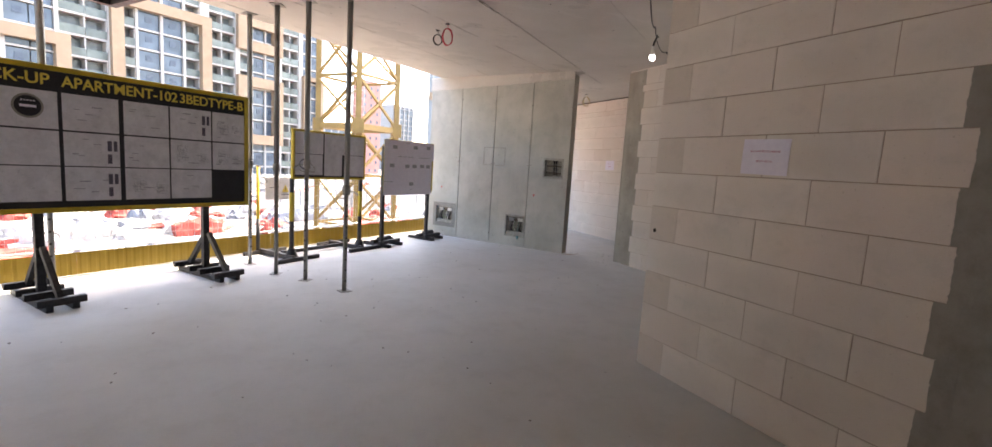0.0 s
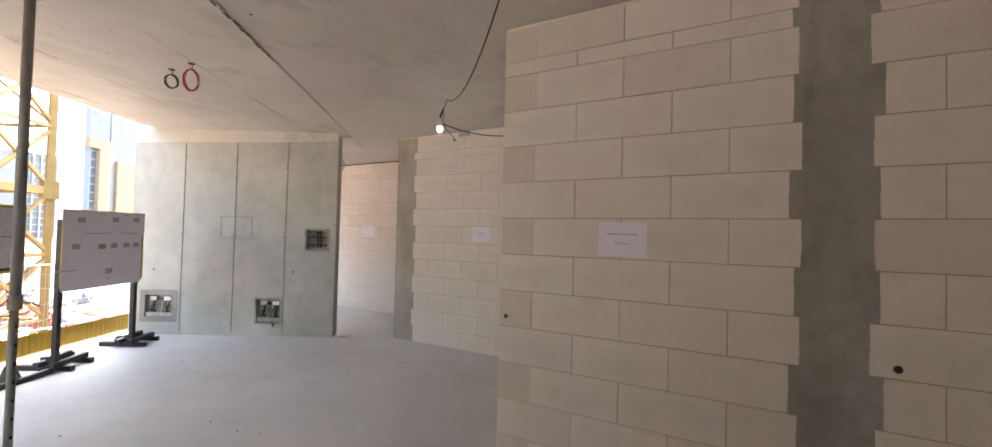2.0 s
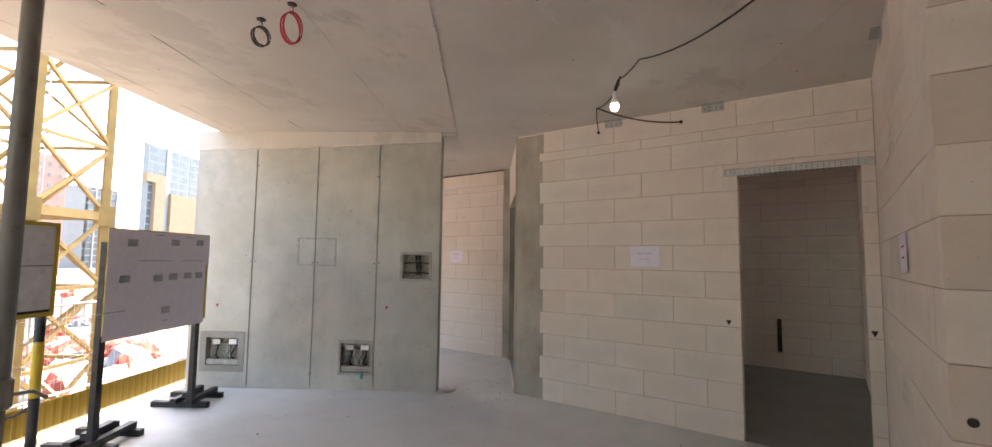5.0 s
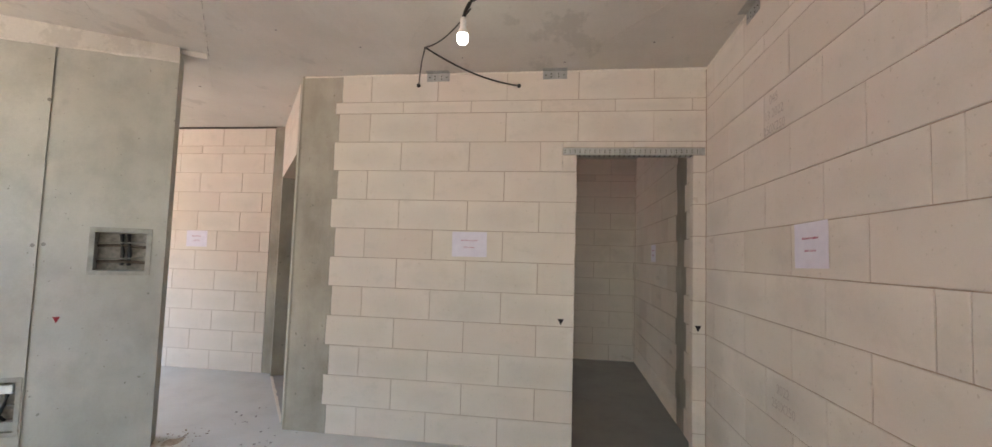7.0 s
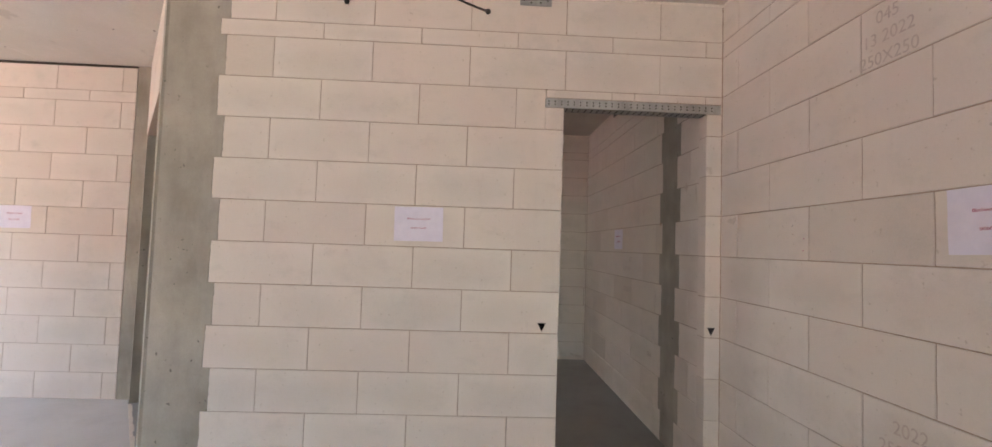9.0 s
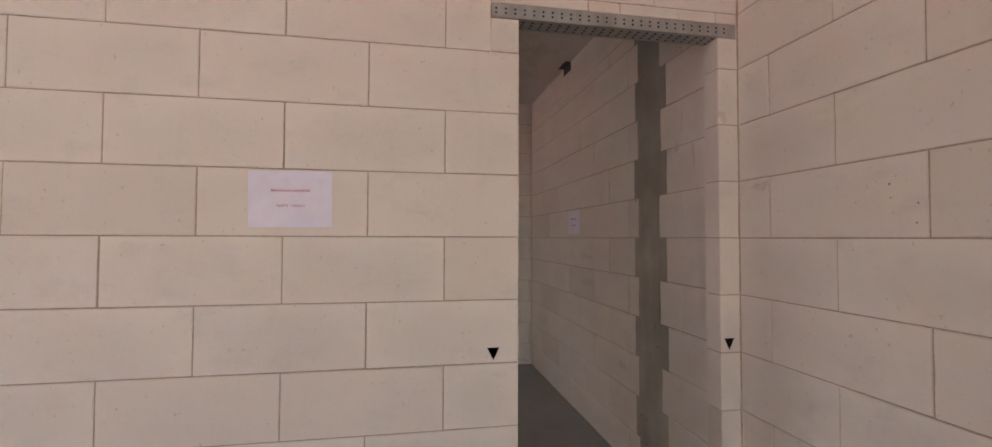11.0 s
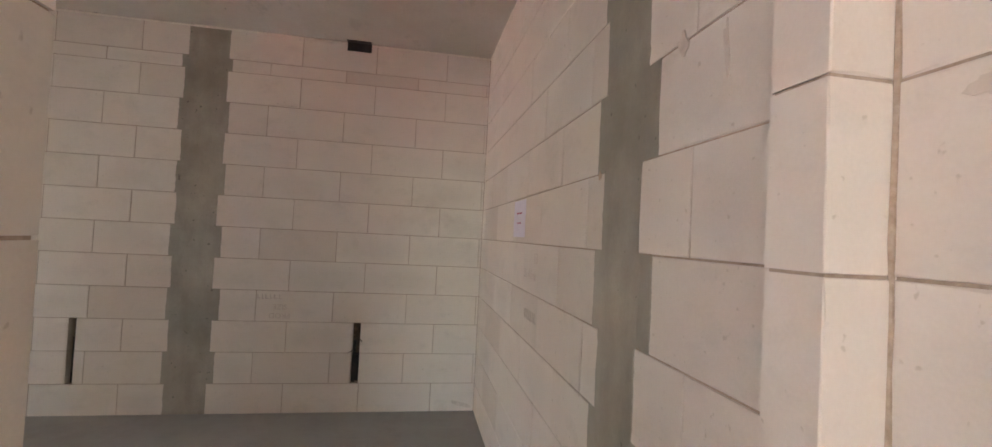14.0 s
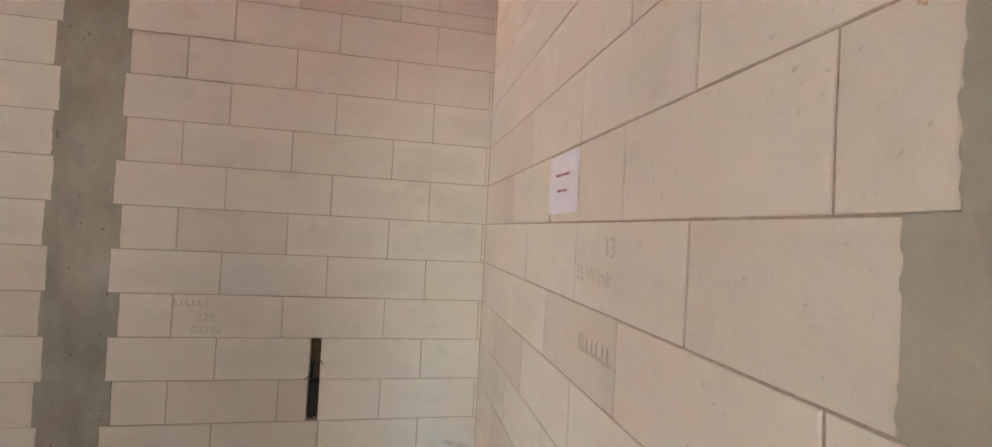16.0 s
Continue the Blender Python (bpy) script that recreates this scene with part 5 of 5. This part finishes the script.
print_lines(FC, 4.50, 4.67, 0.945, 1, 0.035, "faint upside-down factory print on a block")
scribble(FE, 7.26, 1.445, ["13"], 0.075, "faint grey handwriting on a block")
scribble(FE, 7.37, 1.36, ["35 W/mk"], 0.066, "faint grey handwriting on a block")
print_lines(FE, 7.25, 7.45, 1.13, 1, 0.05, "faint handwriting on a block")
print_lines(FE, 6.66, 6.75, 0.63, 1, 0.035, "faint handwriting on a block")


# ---- tower crane mast ----
def crane_mast():
    t = thing("tower_crane_mast", "yellow lattice mast of a tower crane with braced bays", "crane")
    a, b = Vector((3.07, 17.33, 0)), Vector((4.69, 18.50, 0))
    d = b - a
    n = Vector((-d.y, d.x, 0))
    legs = [a, b, b + n, a + n]
    z0, z1, bay = -5.0, 22.0, 1.78
    for p in legs:
        leg = bmesh.new()
        bar(leg, (p.x, p.y, z0), (p.x, p.y, z1), 0.17, 0.17)
        part("leg", leg, CRANE, t)
    for i in range(4):
        p, q = legs[i], legs[(i + 1) % 4]
        z = 2.6 - 4 * bay
        k = 0
        while z < z1:
            h = bmesh.new()
            deep = 0.2 if k % 3 == 1 else 0.085
            bar(h, (p.x, p.y, z), (q.x, q.y, z), 0.085, deep)
            part("strut", h, CRANE, t)
            m = z + bay
            if m < z1:
                pairs = ((p, q), (q, p)) if i in (0, 3) else (((p, q),) if k % 2 else ((q, p),))
                for e0, e1 in pairs:
                    h = bmesh.new()
                    bar(h, (e0.x, e0.y, z + 0.08), (e1.x, e1.y, m - 0.08), 0.08, 0.08)
                    part("diagonal", h, CRANE, t)
            z = m
            k += 1
    for p in legs:
        for z in (2.6 - 3 * bay, 2.6, 2.6 + 3 * bay):
            g = bmesh.new()
            box(g, (p.x - 0.17, p.y - 0.17, z - 0.25), (p.x + 0.17, p.y + 0.17, z + 0.25))
            part("joint_sleeve", g, CRANE, t)
    mid = (legs[0] + legs[2]) / 2
    lad = bmesh.new()
    for s in (-0.2, 0.2):
        box(lad, (mid.x + s - 0.02, mid.y - 0.02, z0), (mid.x + s + 0.02, mid.y + 0.02, z1))
    z = z0
    while z < z1:
        box(lad, (mid.x - 0.2, mid.y - 0.012, z), (mid.x + 0.2, mid.y + 0.012, z + 0.025))
        z += 0.3
    part("ladder", lad, GALV, t)


crane_mast()


# ---- buildings across the site ----
def apartment_block(u0, u1, v, z1, base, label, bays, wall_mat, depth=18.0, storey=3.3, frames=(), face=2.2, blocks=()):
    """A block of flats facing the site: floors of windows and glazed balconies, bay by bay."""
    t = thing("apartment_building", label, "building", wall_frame(uv(u0, v, base), U, -V), "buildings across the site")
    L = u1 - u0
    H = z1 - base
    part("wall", one_box((0, face, 0), (L, depth, H)), wall_mat, t)
    part("roof", one_box((-0.3, 1.8, H), (L + 0.3, depth, H + 0.9)), wall_mat, t)
    floors = int(H / storey)
    win = mesh_of("window", box(bmesh.new(), (0, 0, 0), (1, 0.12, 1)), GLASS)
    recess = mesh_of("window", box(bmesh.new(), (0, 0, 0), (1, 0.12, 1)), RECESS_GLASS)
    glass = mesh_of("balustrade", box(bmesh.new(), (0, 0, 0), (1, 0.05, 1)), BALUSTRADE)
    for k in range(floors + 1 if face > 2 else 0):
        part("floor_edge", box(bmesh.new(), (0, 0.25, k * storey - 0.16), (L, 2.2, k * storey + 0.12)), wall_mat, t)
    for x0, x1, kind in bays:
        if kind == "white":
            part("pier", box(bmesh.new(), (x0, 0.1, 0), (x1, 2.2, H)), wall_mat, t)
            continue
        for k in range(floors):
            y = 0.55 if kind == "flush" else 1.95
            ob = new("window", win if kind != "balcony" else recess)
            ob.parent = t
            ob.matrix_basis = Matrix.Translation((x0 + 0.08, y, k * storey + 0.2)) @ Matrix.Diagonal((x1 - x0 - 0.16, 1, storey - 0.5, 1))
            if kind == "slit":
                ob.matrix_basis = Matrix.Translation((x0, 0.52, k * storey + 0.9)) @ Matrix.Diagonal((x1 - x0, 1, 1.3, 1))
            elif kind == "flush":
                sash = new("window_sash", SASH)
                sash.parent = t
                sash.matrix_basis = Matrix.Translation((x0 + (x1 - x0) * 0.35, 0.47, k * storey + 1.25))
            else:
                ob = new("balustrade", glass)
                ob.parent = t
                ob.matrix_basis = Matrix.Translation((x0 + 0.05, 0.28, k * storey + 0.16)) @ Matrix.Diagonal((x1 - x0 - 0.1, 1, 1.15, 1))
                part("balcony_divider", box(bmesh.new(), (x1 - 0.12, 0.4, k * storey + 0.16), (x1 + 0.06, 1.98, (k + 1) * storey - 0.2)), WHITE_WALL, t)
    for x0, x1, za, zb, w in frames:
        f = bmesh.new()
        box(f, (x0, -0.8, zb - w), (x1, 0.6, zb))
        box(f, (x0, -0.8, za), (x0 + w, 0.6, zb - w))
        box(f, (x1 - w, -0.8, za), (x1, 0.6, zb - w))
        box(f, (x0 + w, -0.8, za), (x1 - w, 0.6, za + w))
        part("tan_surround", f, TAN, t)
    for x0, x1, za, zb in blocks:
        part("tan_volume", one_box((x0, -1.2, za), (x1, face + 0.01, zb)), TAN, t)
    return t


SASH = mesh_of("window_sash", box(bmesh.new(), (0, 0, 0), (1.0, 0.08, 0.95)), plain("dark_sash", (0.05, 0.07, 0.10), 0.3, 0.0, 0.1, 2))


def bay_row(pattern, start=0.0):
    out, x = [], start
    for kind, w in pattern:
        out.append((x, x + w, kind))
        x += w
    return out


# the long block opposite: bays along its front, then tan surrounds set on it
# the leftmost bays are an unseen extension, added to block low sky light
FRONT = bay_row([("flush", 3.2), ("white", 0.4), ("flush", 3.2), ("white", 0.4), ("balcony", 2.8), ("balcony", 2.8), ("white", 0.6)] * 8, 0.0)
FRONT += bay_row([("flush", 2.6), ("flush", 2.6), ("white", 0.5), ("balcony", 3.1), ("balcony", 2.7), ("white", 0.3), ("white", 1.8), ("balcony", 1.6), ("white", 0.4), ("flush", 3.2), ("white", 0.4),
                  ("flush", 3.1), ("white", 0.4), ("balcony", 2.4), ("white", 1.6), ("balcony", 2.4), ("balcony", 2.4), ("white", 0.9), ("balcony", 2.8), ("flush", 2.3), ("white", 0.3),
                  ("flush", 2.3), ("white", 1.2), ("balcony", 2.1), ("balcony", 2.0), ("white", 0.9), ("flush", 1.9), ("white", 0.3), ("flush", 1.9), ("white", 1.2)], 107.2)
apartment_block(-84.5, 75.0, 91.0, 47.7, -7.53, "tall white and tan block of flats with blue glass and balconies", FRONT, WHITE_WALL, storey=3.07,
                frames=((97.0, 113.9, 4.0, 24.2, 1.7), (118.9, 133.9, 3.0, 32.2, 1.65), (138.8, 148.2, 28.4, 34.8, 1.9), (138.8, 148.3, 10.5, 23.5, 1.9), (153.3, 158.6, 12.0, 25.9, 0.9)))
apartment_block(84.0, 96.0, 125.0, 50.0, -5.0, "white tower with grey balconies beyond the first block", bay_row([("balcony", 4.0), ("white", 1.2)] * 2), HAZE_WALL)
apartment_block(138.5, 153.2, 150.0, 33.0, -5.0, "salmon coloured block with small dark windows", [(1.5, 2.5, "slit"), (5.0, 6.0, "slit"), (8.5, 9.5, "slit"), (12.0, 13.0, "slit")], PINK, 2.0, 3.4, face=0.62)
apartment_block(190.3, 222.0, 152.0, 48.0, -5.0, "grey tower with strips of blue glass and tan volumes", [(0.5, 9.0, "flush"), (9.6, 12.6, "white"), (13.2, 17.6, "flush"), (18.4, 24.0, "flush"), (25.0, 31.0, "flush")], GREY_WALL,
                3.0, face=0.62, blocks=((-2.5, 8.1, 37.2, 40.7), (2.6, 8.1, 0.0, 37.2), (11.9, 29.4, 0.0, 33.6)))
apartment_block(163.0, 176.0, 215.0, 30.0, -5.0, "pale grey unfinished slab block far off", [(1.0, 12.0, "flush")], HAZE_WALL, face=0.6)
apartment_block(232.0, 250.0, 215.0, 36.0, -5.0, "pale grey block of flats far off", bay_row([("flush", 3.4), ("white", 0.9)] * 4), HAZE_WALL)
apartment_block(220.0, 300.0, 330.0, 28.0, -5.0, "hazy white frame of an unfinished tower far off", bay_row([("flush", 6.0), ("white", 1.4)] * 10), HAZE_WALL)
apartment_block(120.0, 141.0, 200.0, 26.0, -5.0, "pale far block behind the crane", bay_row([("flush", 4.0), ("white", 1.0)] * 4), HAZE_WALL)


# ---- clutter of the building site ----
def heap(u, v, w, d, h, material, label, seed):
    bm = bmesh.new()
    rng = random.Random(seed)
    bmesh.ops.create_icosphere(bm, subdivisions=3, radius=1)
    for q in bm.verts:
        r = 1 + 0.45 * noise.noise(q.co * 2.3 + Vector((seed * 3.1, 0, 0)))
        q.co = Vector((q.co.x * w * r, q.co.y * d * r, max(-0.1, q.co.z) * h * r * 1.2))
    bm.normal_update()
    tagged(part("mound", bm, material, m=Matrix.Translation(uv(u, v, -5.05)) @ Matrix.Rotation(TILT_U + rng.uniform(-0.5, 0.5), 4, "Z")), label, "heap", "heaps on the site")


rng = random.Random(5)
MIXED = ((NETTING, "heap of orange plastic netting on the site"), (TARP, "heap of white sheeting on the site"), (STEELPILE, "dark pile of steel bars on the site"), (NETTING, "crumpled red barrier sheeting on the site"))
for i in range(270):
    v = 22 + 58 * rng.random() ** 1.5
    u = rng.uniform(-5, 30) + (v - 20) * rng.uniform(0.0, 1.1)
    mat, lab = MIXED[rng.randrange(4)]
    heap(u, v, rng.uniform(0.5, 2.6), rng.uniform(0.4, 1.2), rng.uniform(0.3, 1.2), mat, lab, i)


def stack_of_bars(u, v, n, length, seed):
    t = thing("steel_stack", "stack of long steel sections on the site", "stack", Matrix.Translation(uv(u, v, -5.0)) @ Matrix.Rotation(TILT_U + rng.uniform(-0.15, 0.15), 4, "Z"), "steel stacks on the site")
    r = random.Random(seed)
    for i in range(n):
        y, z = (i % 5) * 0.35, (i // 5) * 0.3
        bm = box(bmesh.new(), (r.uniform(-0.5, 0.5), y, z), (length + r.uniform(-0.5, 0.5), y + 0.3, z + 0.26))
        part("section", bm, STEELPILE if r.random() < 0.6 else TARP, t)


for i in range(24):
    v = rng.uniform(24, 75)
    stack_of_bars(rng.uniform(5, 25) + (v - 20) * rng.uniform(0.1, 0.9), v, 12, rng.uniform(4, 9), i)


def hoarding(u0, u1, v):
    t = thing("site_hoarding", "long white corrugated site hoarding", "fence", wall_frame(uv(u0, v, -5.0), U, -V), "site hoardings")
    x = 0.0
    while x < u1 - u0:
        part("panel", one_box((x, 0, 0), (x + 2.35, 0.08, 2.4)), TARP, t)
        part("post", one_box((x + 2.36, -0.05, 0), (x + 2.46, 0.12, 2.5)), STEELPILE, t)
        x += 2.5


hoarding(-10, 90, 84.0)
hoarding(30, 75, 46.0)


def formwork_platform():
    """A dark slatted loading platform that juts out above the floor edge."""
    t = thing("loading_platform", "dark slatted steel loading platform jutting out above", "platform", wall_frame(uv(-1.2, 6.4, 3.32), U, -V))
    L, D = 4.55, 1.6
    for x in (0, L - 0.1):
        part("side_beam", one_box((x, 0, 0), (x + 0.1, D, 0.2)), BLACK, t)
    for y in (0.0, D - 0.1):
        part("edge_beam", one_box((0.1, y, 0), (L - 0.1, y + 0.1, 0.2)), TAN if y == 0 else BLACK, t)
    y = 0.2
    while y < D - 0.2:
        part("slat", one_box((0.1, y, 0.08), (L - 0.1, y + 0.13, 0.13)), BLACK, t)
        y += 0.17


formwork_platform()


# ---- crumbs and stains on the floor ----
def crumbs():
    bm = bmesh.new()
    r = random.Random(3)
    for _ in range(140):
        x, y = r.uniform(-2.0, 5.2), r.uniform(0.5, 8.0)
        if (x > 2.75 and y < 3.0) or uv(1, 0).dot(Vector((x, y, 0))) > 8.0 or V.dot(Vector((x, y, 0))) > 6.2:
            continue
        s = r.uniform(0.003, 0.011)
        m = Matrix.Translation((x, y, FLOOR + s * 0.25)) @ Matrix.Rotation(r.uniform(0, 6.28), 4, "Z") @ Matrix.Diagonal((s * r.uniform(0.7, 1.8), s, s * 0.5, 1))
        bmesh.ops.create_icosphere(bm, subdivisions=1, radius=1, matrix=m)
    tagged(part("floor_crumbs", bm, FRAME_CONC), "scattered cement crumbs on the floor", "debris", kind="stuff")


crumbs()


# a pale line of filler on the floor under the wide doorway
bm = bmesh.new()
r = random.Random(8)
x = 0.22
while x < LEN_G - 0.13:
    e = min(LEN_G - 0.13, x + r.uniform(0.08, 0.25))
    w = r.uniform(0.018, 0.03)
    box(bm, (-e, -0.004, FLOOR + 0.001), (-x, w, FLOOR + 0.006 + r.uniform(0, 0.003)))
    x = e
tagged(part("trim_threshold", bm, SEALANT, m=FG), "pale line of filler across the floor of the wide doorway", "trim", kind="structure")


def rubble(name, x, y, spread, n, seed, material, label):
    """Crumbs of dried cement in a loose patch."""
    bm = bmesh.new()
    r = random.Random(seed)
    for _ in range(n):
        a, d = r.uniform(0, math.tau), spread * r.random() ** 1.6
        c = r.uniform(0.002, 0.009)
        m = Matrix.Translation((x + math.cos(a) * d, y + math.sin(a) * d * 0.7, FLOOR + c * 0.3)) @ Matrix.Rotation(r.uniform(0, 6.28), 4, "Z") @ Matrix.Diagonal((c * r.uniform(0.7, 1.9), c, c * 0.6, 1))
        bmesh.ops.create_icosphere(bm, subdivisions=1, radius=1, matrix=m)
    tagged(part(name, bm, material), label, "debris", kind="stuff")


DIRT = plain("brown_cement_dirt", (0.37, 0.31, 0.25), 0.95, 0.0, 0.25, 60)
rubble("cement_crumbs", 5.12, 7.00, 0.30, 90, 2, DIRT, "brown cement crumbs at the foot of the cast wall")
rubble("cement_crumbs", 5.62, 6.75, 0.5, 18, 3, FRAME_CONC, "loose cement crumbs before the passage")
rubble("cement_crumbs", 5.25, 6.25, 0.35, 16, 4, FRAME_CONC, "loose cement crumbs beside the corner column")


def dust_patch(x, y, w, d, material, label):
    """A dried spill lying flat on the floor, with a ragged rim."""
    bm = bmesh.new()
    rim = []
    for i in range(48):
        a = math.tau * i / 48
        q = 1 + 0.4 * noise.noise((math.cos(a) * 1.6 + x, math.sin(a) * 1.6, y)) + 0.25 * noise.noise((math.cos(a) * 6, math.sin(a) * 6, x))
        rim.append(bm.verts.new((math.cos(a) * w * q, math.sin(a) * d * q, 0)))
    top = bm.verts.new((0, 0, 0.006))
    for i in range(48):
        bm.faces.new((rim[i], rim[(i + 1) % 48], top))
    tagged(part("dried_spill", bm, material, m=Matrix.Translation((x, y, FLOOR + 0.0005))), label, "spill", "dried spills on the floor")


dust_patch(5.09, 7.0, 0.10, 0.06, DIRT, "brown dried cement spill at the foot of the cast wall")


# specks and small chips on the blocks beside the doorway
for s_at, z_at, mat in ((4.841, 1.684, DARK), (4.839, 1.642, BROWN), (4.758, 1.62, INK), (4.763, 1.563, INK)):
    dot = bmesh.new()
    bmesh.ops.create_circle(dot, cap_ends=True, radius=0.003, segments=8)
    bmesh.ops.solidify(dot, geom=dot.faces[:], thickness=0.0006)
    tagged(part("paint_speck", dot, mat, m=face_frame(FE, -s_at, z_at, 0.0035)), "tiny speck on a block", "speck", "specks on the blocks")
